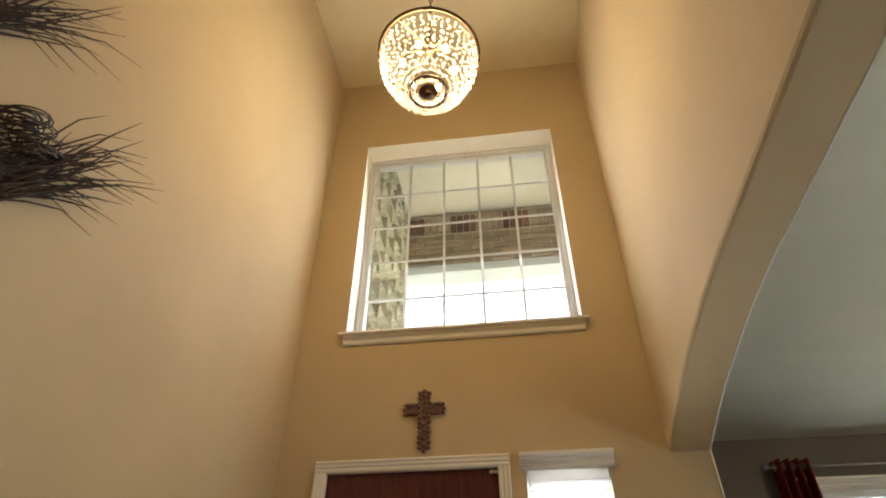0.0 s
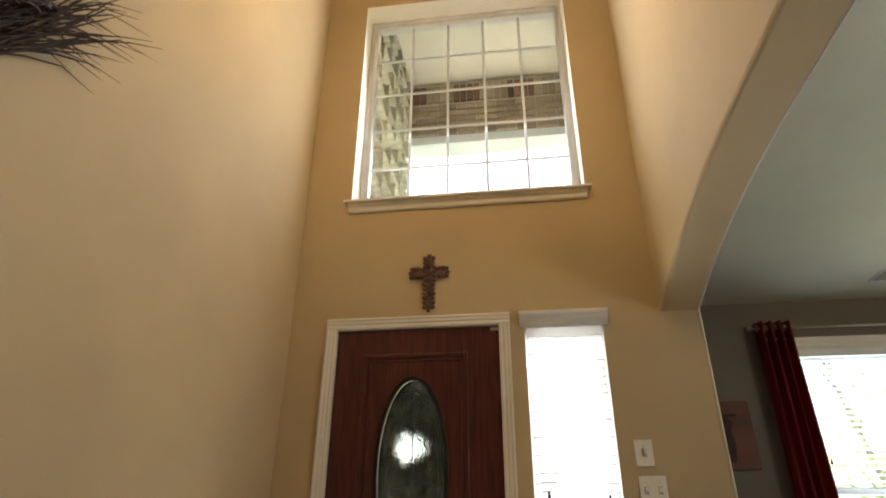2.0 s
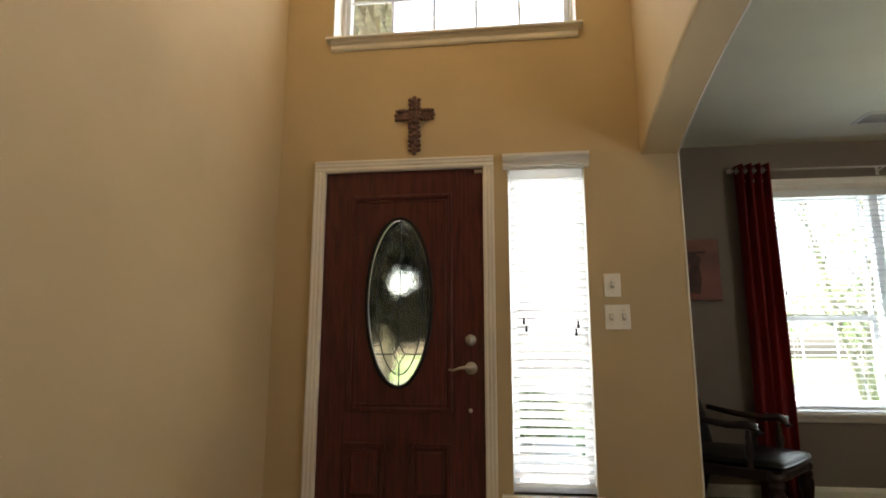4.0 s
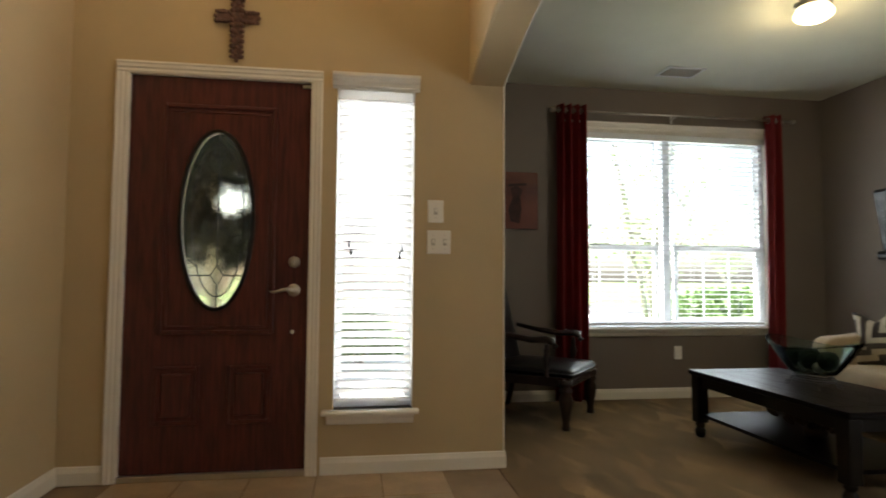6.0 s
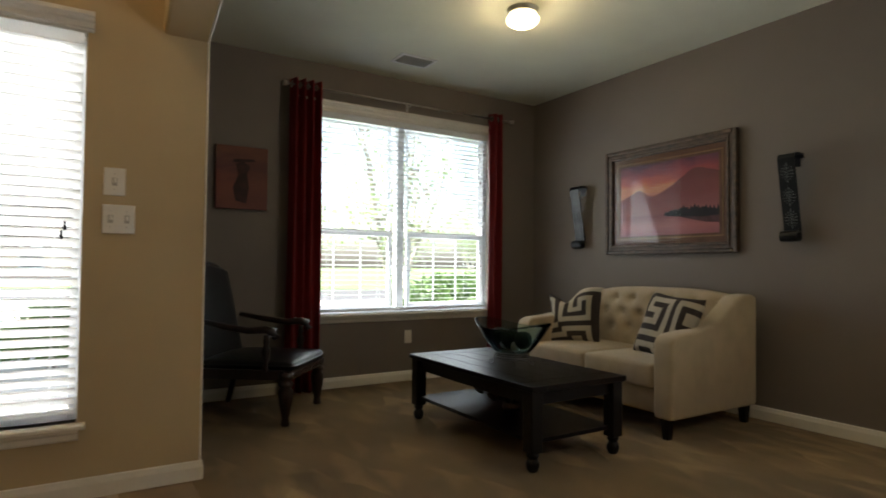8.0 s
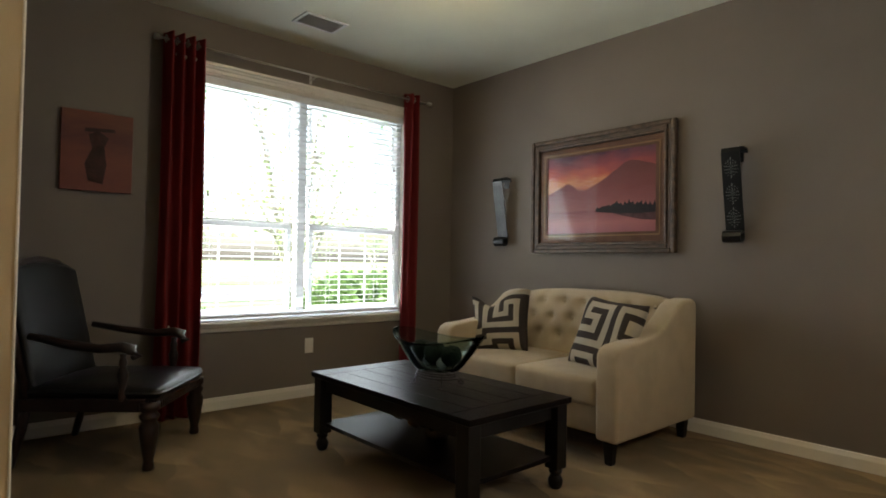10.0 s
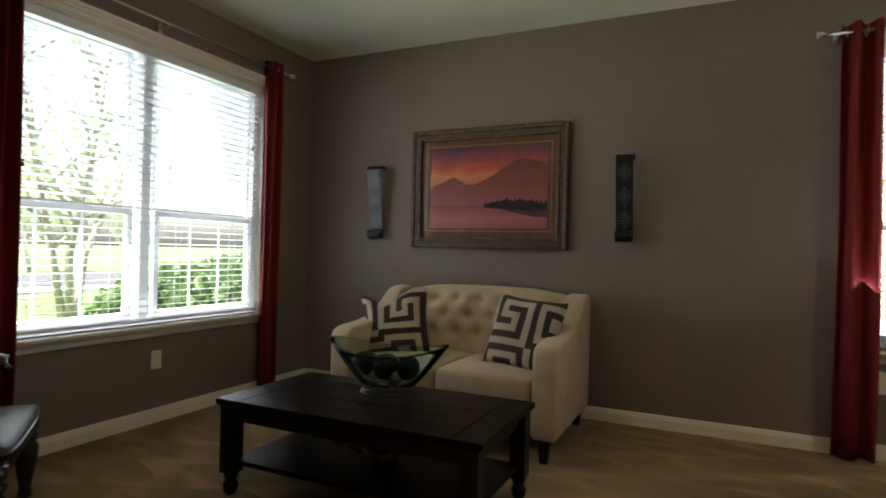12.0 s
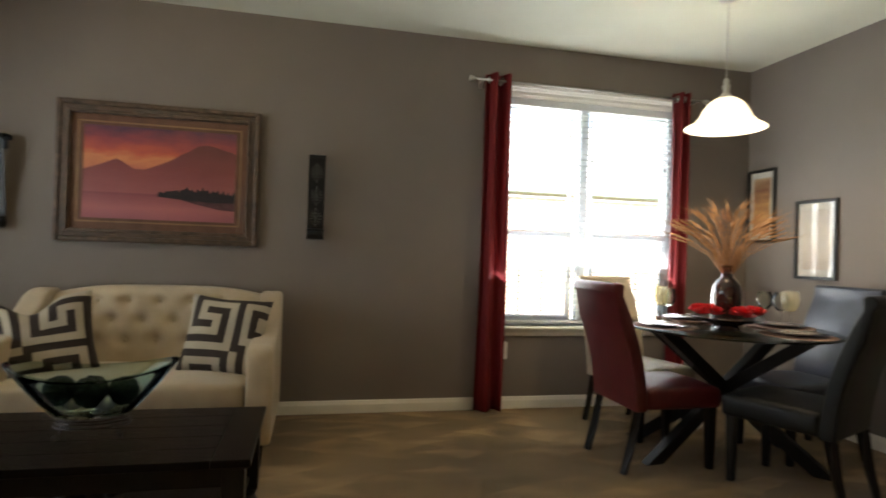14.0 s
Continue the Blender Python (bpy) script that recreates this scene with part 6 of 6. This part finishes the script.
# ---- foyer lamp and dried grasses ----
def chandelier():
    cx, cy, cz = -0.19, 1.97, 3.77
    root = empty("chandelier", pose(cx, cy, cz), "lit crystal basket chandelier on a bronze ring", "chandelier")
    BRONZE = mat("aged_bronze", (0.16, 0.10, 0.05), 0.4, 0.8, var=0.25, bump=0.2)
    CRYSTAL = crystal("cut_crystal", (0.97, 0.94, 0.90), (0.94, 0.88, 0.82), 0.20)
    R = 0.27
    ring = [(R * math.cos(t), R * math.sin(t), 0.10) for t in [2 * math.pi * i / 48 for i in range(50)]]
    part("top_ring", sweep(ring, 0.010, 8), BRONZE, root, "bronze rim", True)
    ring = [(0.095 * math.cos(t), 0.095 * math.sin(t), -0.225) for t in [2 * math.pi * i / 32 for i in range(34)]]
    part("bottom_ring", sweep(ring, 0.009, 8), BRONZE, root, "", True)
    part("bottom_disc", lathe([(0.0, -0.258), (0.018, -0.256), (0.024, -0.244), (0.015, -0.236), (0.045, -0.232), (0.05, -0.225), (0.0, -0.222)], 28), BRONZE, root, "", True)
    part("stem", lathe([(0.0, 0.10), (0.02, 0.11), (0.012, 0.16), (0.03, 0.20), (0.05, 0.215), (0.018, 0.24), (0.01, 0.27), (0.0, 0.275)], 20), BRONZE, root, "", True)
    for k in range(3):
        a = 2 * math.pi * k / 3
        part("spoke", sweep([(0, 0, 0.15), (R * 0.5 * math.cos(a), R * 0.5 * math.sin(a), 0.14), (R * math.cos(a), R * math.sin(a), 0.10)], 0.006, 6), BRONZE, root)
    z, k = 0.27, 0
    while cz + z < FT - 0.05:
        lk = part("chain_link", sweep([(0.011 * math.cos(t), 0, z + 0.02 + 0.024 * math.sin(t)) for t in [2 * math.pi * i / 10 for i in range(12)]], 0.003, 5), BRONZE, root)
        lk.matrix_local = pose(0, 0, 0, 0, 0, 90 * (k % 2))
        z, k = z + 0.038, k + 1
    part("canopy", lathe([(0.0, FT - cz - 0.05), (0.05, FT - cz - 0.045), (0.07, FT - cz - 0.01), (0.072, FT - cz), (0.0, FT - cz)], 24), BRONZE, root, "", True)
    # crystal drops: one faceted mesh shared by all
    bm = bmesh.new()
    lathe([(0.0005, -0.030), (0.0075, -0.012), (0.0075, 0.0), (0.005, 0.018), (0.0005, 0.024)], 6, bm)
    drop = bpy.data.meshes.new("crystal")
    bm.to_mesh(drop)
    bm.free()
    drop.materials.append(CRYSTAL)
    rng = random.Random(9)
    count = 0
    for row in range(9):
        t = row / 8
        ang = radians(8 + 62 * t)
        r, z = R * math.cos(ang) * 0.98, 0.085 - 0.31 * math.sin(ang) / math.sin(radians(70))
        n = max(14, int(38 * r / R))
        for i in range(n):
            if count >= 285:
                break
            a = 2 * math.pi * (i + 0.5 * (row % 2)) / n
            sc = rng.uniform(0.80, 1.1)
            tilt = math.degrees(ang) * 0.35
            sibling("crystal", drop, root, pose(r * math.cos(a), r * math.sin(a), z, 0, -tilt, math.degrees(a)) @ Matrix.Scale(sc, 4))
            count += 1
    # bead strings and inner drops too small to tell apart
    bm = bmesh.new()
    for i in range(44):
        a = 2 * math.pi * i / 44
        for k in range(13):
            t = k / 12
            ang = radians(4 + 70 * t)
            r, z = R * math.cos(ang) * 0.93, 0.09 - 0.31 * math.sin(ang) / math.sin(radians(70))
            bmesh.ops.create_icosphere(bm, subdivisions=1, radius=0.0068, matrix=Matrix.Translation((r * math.cos(a), r * math.sin(a), z)))
    for i in range(26):
        a = 2 * math.pi * i / 26
        lathe([(0.0005, -0.035), (0.007, -0.02), (0.008, 0.0), (0.0005, 0.02)], 5, bm, (0.10 * math.cos(a), 0.10 * math.sin(a), -0.25 + rng.uniform(-0.012, 0.012)))
    beads = part("bead_stringing", bm, CRYSTAL, root, "strings of small crystal beads")
    tagged(beads, kind="stuff")
    BULB = glow("lit_bulb", (1.0, 0.80, 0.50), 7)
    for k in range(6):
        a = 2 * math.pi * k / 6 + 0.3
        part("bulb", lathe([(0.0, -0.03), (0.012, -0.022), (0.016, -0.008), (0.012, 0.01), (0.006, 0.02), (0.0, 0.02)], 12, at=(0.14 * math.cos(a), 0.14 * math.sin(a), 0.0)), BULB, root, "glowing candle bulb", True)
        part("bulb_arm", sweep([(0.14 * math.cos(a), 0.14 * math.sin(a), 0.02), (0.14 * math.cos(a), 0.14 * math.sin(a), 0.09), (0.05 * math.cos(a), 0.05 * math.sin(a), 0.13)], 0.005, 6), BRONZE, root)


chandelier()


def grass_swag():
    """Sheaf of dark dried grass bound by a coil, hung on the tall foyer wall."""
    G = mat("dark_dried_grass", (0.06, 0.030, 0.017), 0.8, var=0.4, scale=30, bump=0.3)
    COIL = mat("wound_vine", (0.06, 0.032, 0.02), 0.6, var=0.4, scale=60, bump=0.4)
    root = empty("grass_bundle", GRASS_AT, "dark dried grass bundle bound with a wound vine coil", "dried plant")
    rng = random.Random(21)
    for name, x0, n, z0 in (("lower_spray", -0.06, 58, 0.20), ("upper_spray", -0.02, 40, -0.22)):
        bm = bmesh.new()
        for k in range(n):
            ln = rng.uniform(0.26, 0.62)
            up_ = rng.uniform(-0.14, 0.12) if name == "lower_spray" else rng.uniform(-0.20, 0.10)
            out = rng.uniform(-0.03, 0.10)
            p0 = Vector((x0 + rng.uniform(-0.10, 0.0), 0.035 + rng.uniform(-0.02, 0.02), z0 + rng.uniform(-0.05, 0.05)))
            p1 = p0 + Vector((ln * 0.4, out * 0.3, up_ * 0.30))
            p2 = p0 + Vector((ln * 0.75, out * 0.7, up_ * 0.72))
            p3 = p0 + Vector((ln, out, up_ * 1.1 + rng.uniform(0.0, 0.08)))
            for p in (p1, p2, p3):
                p.y = max(p.y, 0.006)
            sweep([p0, p1, p2, p3], [0.0032, 0.003, 0.0022, 0.0007], 4, bm)
        tagged(part(name, bm, G, root, "long thin dried blades"), kind="stuff")
    bm = bmesh.new()
    for q in range(3):
        pts = []
        for i in range(150):
            t = i * 0.42
            wob = 1 + 0.12 * math.sin(i * 0.37 + q) + rng.uniform(-0.03, 0.03)
            pts.append((0.055 * wob * math.cos(t) * 0.9 + 0.03 + 0.03 * q - 0.05, 0.065 + 0.045 * wob * math.sin(t), 0.09 + 0.055 * math.sin(i * 0.043 + q) + 0.025 * math.cos(t)))
        sweep(pts, 0.0024, 4, bm)
    part("coil", bm, COIL, root, "wound vine coil")
    part("hook", sweep([(-0.05, -0.002, 0.10), (-0.05, 0.03, 0.10)], 0.004, 6), BLACKM, root)


GRASS_AT = Matrix.Translation((FW, 0.99, 2.36)) @ Matrix(((0, 0.6, 0.8), (1, 0, 0), (0, 0.8, -0.6))).transposed().to_4x4()
grass_swag()


# ---- porch, garden and neighbours ----
tagged(part("ground", box(-400, -400, -0.5, 400, 400, -0.16), GRASS), "green lawn reaching into the distance", "ground", kind="structure")
tagged(part("porch_floor", box(-1.05, D + 0.16, -0.16, AL - 0.16, 5.6, -0.05), CONCRETE), "pale concrete porch floor", "porch floor", kind="structure")
# walk's extra width is an added reflector that brightens the porch
tagged(part("front_walk", box(-5.2, 5.6, -0.16, 0.9, 16.6, -0.10), CONCRETE), "pale concrete walk to the front door, widened to bounce light into the porch", "path", kind="structure")
tagged(part("street", box(-60, 19, -0.16, 60, 26, -0.145), ASPHALT), "grey asphalt street", "road", kind="structure")
tagged(part("pavement", box(-60, 16.6, -0.16, 60, 18.0, -0.10), CONCRETE), "pale concrete pavement", "pavement", kind="structure")
tagged(part("roof", box(FW - 0.15, FS - 0.15, FT + 0.3, AL, D + 0.16, FT + 0.45), CONCRETE), "roof slab over the foyer", "roof", kind="structure")
tagged(part("roof_living", box(AL, S - 0.16, C + 0.3, E + 0.6, N + 0.6, C + 0.45), CONCRETE), "roof over the living room with eaves", "roof", kind="structure")
tagged(part("porch_ceiling", box(-1.3, D + 0.16, 5.44, AL - 0.16, 5.3, 5.52), SOFFIT), "pale porch ceiling", "ceiling", kind="structure")
porch_wall = tagged(part("wall_porch_stone", boxes([(-1.30, D + 0.16, 2.2, -1.03, 5.0, 5.44), (-1.30, D + 0.16, -0.16, -1.03, 4.25, 2.2)]), MORTAR), "rough pale stone porch wall", "wall", kind="structure")
header = tagged(part("porch_header", box(-1.30, 5.0, 4.72, AL - 0.16, 5.22, 5.44), MORTAR), "brick header beam across the porch", "beam", kind="structure")
tagged(part("porch_fascia", box(-1.30, 4.985, 4.62, AL - 0.16, 5.22, 4.718, 0.004), VINYL), "white fascia board under the brick header", "trim", kind="structure")


def tree(at, height, spread, leaves, seed, label, dark=1.0):
    rng = random.Random(seed)
    BARK = bpy.data.materials.get("grey_bark") or mat("grey_bark", (0.60, 0.54, 0.46), 0.9, var=0.3, scale=8, bump=0.8, stretch=(4, 4, 1))
    LEAF = bpy.data.materials.get("green_leaves") or translucent("green_leaves", (0.36, 0.46, 0.22), 0.5, 0.6)
    root = empty("tree", pose(*at), label, "tree", "garden trees")
    trunk, crown = bmesh.new(), bmesh.new()
    tips = []
    for k in range(4):
        a = rng.uniform(0, 6.28)
        d = Vector((math.cos(a), math.sin(a), 0))
        pts = [Vector((0, 0, 0)) + d * 0.05, d * spread * 0.10 + Vector((0, 0, height * 0.22)), d * spread * 0.28 + Vector((0, 0, height * 0.5)), d * spread * 0.5 + Vector((0, 0, height * 0.85))]
        pts = [p + Vector((rng.uniform(-0.12, 0.12), rng.uniform(-0.12, 0.12), 0)) if i else p for i, p in enumerate(pts)]
        sweep(pts, [0.055, 0.045, 0.03, 0.012], 8, trunk)
        for j in range(14):
            p = pts[1].lerp(pts[3], rng.random())
            e = p + Vector((rng.uniform(-1, 1), rng.uniform(-1, 1), rng.uniform(0.1, 0.8))) * spread * 0.5
            mid = p.lerp(e, 0.5) + Vector((0, 0, 0.12))
            sweep([p, mid, e], [0.022, 0.014, 0.005], 5, trunk)
            tips += [mid, e, mid.lerp(e, 0.5)]
    for k in range(leaves):
        c = rng.choice(tips) + Vector((rng.gauss(0, 0.2), rng.gauss(0, 0.2), rng.gauss(0, 0.17)))
        s = rng.uniform(0.03, 0.055)
        mm = Matrix.Translation(c) @ Euler((rng.uniform(0, 3), rng.uniform(0, 3), rng.uniform(0, 6))).to_matrix().to_4x4()
        q = [crown.verts.new(mm @ Vector(v)) for v in ((-s, 0, 0), (0, -s * 0.5, s * 0.15), (s, 0, 0), (0, s * 0.5, s * 0.15))]
        crown.faces.new(q)
    part("trunk", trunk, BARK, root, "several slanting grey stems", True)
    tagged(part("crown", crown, LEAF, root, "loose light green leaves"), kind="stuff")


tree((5.1, 9.0, -0.16), 5.0, 2.6, 2000, 31, "multi-stemmed young tree in the front garden")
tree((3.9, 14.5, -0.16), 6.5, 3.2, 5000, 32, "leafy garden tree near the pavement")
tree((9.5, 28.0, -0.16), 5.5, 3.4, 5000, 34, "leafy street tree across the road")
tree((15.0, 27.5, -0.16), 5.0, 3.4, 5000, 35, "leafy street tree across the road")
tree((20.5, 29.0, -0.16), 5.5, 3.6, 5000, 36, "leafy street tree across the road")
tree((-6.2, 14.5, -0.16), 6.0, 3.0, 7000, 33, "leafy garden tree across the lawn")


def shrub(at, r, n, seed, label):
    rng = random.Random(seed)
    LEAF = bpy.data.materials.get("shrub_leaves") or translucent("shrub_leaves", (0.10, 0.18, 0.05), 0.45, 0.5)
    root = empty("shrub", pose(*at), label, "shrub", "garden shrubs")
    bm, st = bmesh.new(), bmesh.new()
    for k in range(9):
        a = rng.uniform(0, 6.28)
        sweep([(0, 0, 0), (r * 0.3 * math.cos(a), r * 0.3 * math.sin(a), r * 0.7), (r * 0.7 * math.cos(a), r * 0.7 * math.sin(a), r * 1.2)], [0.012, 0.008, 0.003], 5, st)
    for k in range(n):
        v = Vector((rng.gauss(0, 1), rng.gauss(0, 1), rng.gauss(0, 1))).normalized() * r * (0.55 + 0.5 * rng.random())
        c = Vector((v.x, v.y, abs(v.z) * 1.1 + 0.12 + 0.2 * r))
        s = rng.uniform(0.045, 0.085)
        mm = Matrix.Translation(c) @ Euler((rng.uniform(0, 3), rng.uniform(0, 3), rng.uniform(0, 6))).to_matrix().to_4x4()
        q = [bm.verts.new(mm @ Vector(p)) for p in ((-s, 0, 0), (0, -s * 0.45, s * 0.2), (s, 0, 0), (0, s * 0.45, s * 0.2))]
        bm.faces.new(q)
    part("stems", st, bpy.data.materials["grey_bark"], root)
    tagged(part("foliage", bm, LEAF, root, "bright green leaves"), kind="stuff")


def backdrop_tree(at):
    """Added near-black tree darkening the door's glass; its crown gap leaves a bright patch."""
    rng = random.Random(51)
    NEEDLE = mat("near_black_leaves", (0.004, 0.006, 0.003), 0.9, var=0.3, scale=8, bump=0)
    root = empty("tree", pose(*at), "near-black tree added beyond the porch to darken the door glass", "tree", "garden trees")
    part("trunk", sweep([(0, 0, 0), (0.04, 0, 1.2), (0, 0.05, 2.6), (0, 0, 4.2)], [0.11, 0.09, 0.06, 0.02], 8), bpy.data.materials["grey_bark"], root, "", True)
    bm = bmesh.new()
    for k in range(30000):
        a, r, z = rng.uniform(0, 6.28), math.sqrt(rng.random()), rng.uniform(1.5, 4.7)
        wide = 3.0 * (1 - 0.5 * abs(z - 2.6) / 2.0)
        c = Vector((r * wide * math.cos(a), r * wide * math.sin(a), z + 0.25 * rng.random() * math.sin(a * 3)))
        # gap slanted along the sightline through the oval glass
        if math.hypot(c.x - 0.24 + 0.21 * c.y, (c.z - 2.30 - 0.115 * c.y) * 1.1) < 0.42 * (0.75 + 0.6 * noise.noise(c * 3)):
            continue
        q = rng.uniform(0.06, 0.11)
        mm = Matrix.Translation(c) @ Euler((rng.uniform(0, 3), rng.uniform(0, 3), rng.uniform(0, 6))).to_matrix().to_4x4()
        bm.faces.new([bm.verts.new(mm @ Vector(p)) for p in ((-q, 0, 0), (0, -q * 0.5, 0), (q, 0, 0), (0, q * 0.5, 0))])
    tagged(part("crown", bm, NEEDLE, root, "dense dark foliage"), kind="stuff")


backdrop_tree((-1.85, 9.0, -0.16))
shrub((4.25, 6.2, -0.16), 0.72, 2400, 41, "bright green leafy shrub below the window")
shrub((5.15, 6.5, -0.16), 0.75, 2400, 45, "bright green leafy shrub below the window")
shrub((6.1, 7.0, -0.16), 0.80, 2400, 46, "tall bright green shrub at the house corner")
shrub((2.9, 6.5, -0.16), 0.42, 900, 42, "low green shrub in the front bed")
shrub((2.2, 6.3, -0.16), 0.40, 900, 43, "low green shrub in the front bed")
shrub((0.3, 7.6, -0.16), 0.5, 1000, 44, "leafy shrub beyond the porch")


def house(m, w, d, h, label, windows):
    root = empty("house", m, label, "house", "neighbouring houses")
    walls = bpy.data.materials.get("far_brick_wall")
    if walls is None:
        walls = mat("far_brick_wall", (0.38, 0.24, 0.18), 0.9, var=0.2)
        nt = walls.node_tree
        b = nt.nodes["Principled BSDF"]
        bt = nt.nodes.new("ShaderNodeTexBrick")
        bt.inputs["Color1"].default_value, bt.inputs["Color2"].default_value, bt.inputs["Mortar"].default_value = (0.46, 0.32, 0.25, 1), (0.36, 0.24, 0.19, 1), (0.62, 0.58, 0.52, 1)
        bt.inputs["Scale"].default_value, bt.inputs["Brick Width"].default_value, bt.inputs["Row Height"].default_value, bt.inputs["Mortar Size"].default_value = 1.0, 0.22, 0.075, 0.008
        tc = nt.nodes.new("ShaderNodeTexCoord")
        sp = nt.nodes.new("ShaderNodeSeparateXYZ")
        cb = nt.nodes.new("ShaderNodeCombineXYZ")
        ad = nt.nodes.new("ShaderNodeMath")
        nt.links.new(tc.outputs["Object"], sp.inputs[0])
        nt.links.new(sp.outputs["X"], ad.inputs[0])
        nt.links.new(sp.outputs["Y"], ad.inputs[1])
        nt.links.new(ad.outputs[0], cb.inputs["X"])
        nt.links.new(sp.outputs["Z"], cb.inputs["Y"])
        nt.links.new(cb.outputs[0], bt.inputs["Vector"])
        nt.links.new(bt.outputs["Color"], b.inputs["Base Color"])
    part("wall", box(-w / 2, -d / 2, 0, w / 2, d / 2, h), walls, root, "brick outer wall")
    SHING = bpy.data.materials.get("roof_shingle") or mat("roof_shingle", (0.30, 0.27, 0.24), 0.9, var=0.25, scale=4, fine=30, bump=0.6)
    bm = bmesh.new()
    o = 0.4 if windows else 0.10
    vs = [bm.verts.new(p) for p in ((-w / 2 - o, -d / 2 - o, h), (w / 2 + o, -d / 2 - o, h), (w / 2 + o, d / 2 + o, h), (-w / 2 - o, d / 2 + o, h), (-w / 4, 0, h + d * 0.28), (w / 4, 0, h + d * 0.28))]
    for f in ((0, 1, 5, 4), (1, 2, 5), (2, 3, 4, 5), (3, 0, 4), (3, 2, 1, 0)):
        bm.faces.new([vs[i] for i in f])
    bmesh.ops.recalc_face_normals(bm, faces=bm.faces[:])
    part("roof", bm, SHING, root)
    part("fascia", boxes([(-w / 2 - o, -d / 2 - o, h - 0.16, w / 2 + o, -d / 2 - o + 0.03, h), (-w / 2 - o, -d / 2 - o + 0.03, h - 0.16, -w / 2 - o + 0.03, d / 2 + o, h)]), VINYL, root)
    for k in (-0.28, 0.22) if windows else ():
        wf = part("window", frame_ring(k * w - 0.6, 0.9, k * w + 0.6, 2.2, 0.06, -d / 2 - 0.03, -d / 2 + 0.02), VINYL, root)
        part("pane", box(k * w - 0.54, -d / 2 - 0.012, 0.96, k * w + 0.54, -d / 2 - 0.004, 2.14), mat("dark_pane", (0.04, 0.05, 0.06), 0.1, bump=0) if "dark_pane" not in bpy.data.materials else bpy.data.materials["dark_pane"], wf)


house(pose(14.6, -1.5, -0.16, 0, 0, -90), 12, 8, 2.65, "brick neighbouring house beside the dining window", False)
house(pose(2.0, 46, -0.16, 0, 0, 0), 15, 9, 3.0, "single-storey brick house across the street", True)
house(pose(-17.0, 46, -0.16, 0, 0, 0), 14, 9, 3.0, "single-storey brick house across the street", True)

# ---- pieces of floors and walls ----
bm = bmesh.new()
box_into(bm, -0.1635, -0.1635, -0.006, 0.1635, 0.1635, 0.0, 0.002, 1)
tile_mesh = bpy.data.meshes.new("tile")
bm.to_mesh(tile_mesh)
bm.free()
tile_mesh.materials.append(TILE)
for i in range(7):
    for k in range(18):
        x, y = FW + 0.10 + i * 0.333, D - 0.17 - k * 0.333
        if x + 0.165 > AL - 0.03 or y - 0.165 < FS or x - 0.16 < FW:
            continue
        sibling("tile", tile_mesh, floor_tile, pose(x, y, F0 - 0.0005))

rng = random.Random(17)
stone_shapes = []
for k in range(6):
    bm = bmesh.new()
    box_into(bm, 0, -0.5, -0.5, 0.06, 0.5, 0.5, 0.12, 1)
    for v in bm.verts:
        v.co += Vector((rng.uniform(-0.012, 0.012), rng.uniform(-0.05, 0.05), rng.uniform(-0.05, 0.05)))
    me = bpy.data.meshes.new("stone")
    bm.to_mesh(me)
    bm.free()
    me.materials.append(STONE)
    stone_shapes.append(me)
z = 2.3
while z < 5.42:
    h = rng.uniform(0.12, 0.24)
    y = D + 0.17
    while y < 4.98:
        ln = min(rng.uniform(0.18, 0.42), 5.0 - y)
        if ln > 0.08:
            sibling("stone", rng.choice(stone_shapes), porch_wall, pose(-1.035, y + ln / 2, z + min(h, 5.44 - z) / 2) @ Matrix.Diagonal((1, ln - 0.012, min(h, 5.44 - z) - 0.012, 1)))
        y += ln
    z += h

bm = bmesh.new()
box_into(bm, -0.5, -0.02, -0.5, 0.5, 0.0, 0.5, 0.03, 1)
bricks = []
for material in (BRICK, BRICKP):
    me = bpy.data.meshes.new("brick")
    bm.to_mesh(me)
    me.materials.append(material)
    bricks.append(me)
bm.free()
x, k = -1.02, 0
while x < AL - 0.24:
    wide = 0.062
    dark = (k // 4) % 2 == 0
    sibling("brick", bricks[0 if dark else 1], header, pose(x + wide / 2, 5.0, 5.265) @ Matrix.Diagonal((wide, 1, 0.215, 1)))
    x, k = x + wide + 0.010, k + 1
for row in range(5):
    x = -1.02 + (0.1 if row % 2 else 0)
    while x < AL - 0.36:
        sibling("brick", bricks[1], header, pose(x + 0.097, 5.0, 4.765 + row * 0.078) @ Matrix.Diagonal((0.194, 1, 0.066, 1)))
        x += 0.205
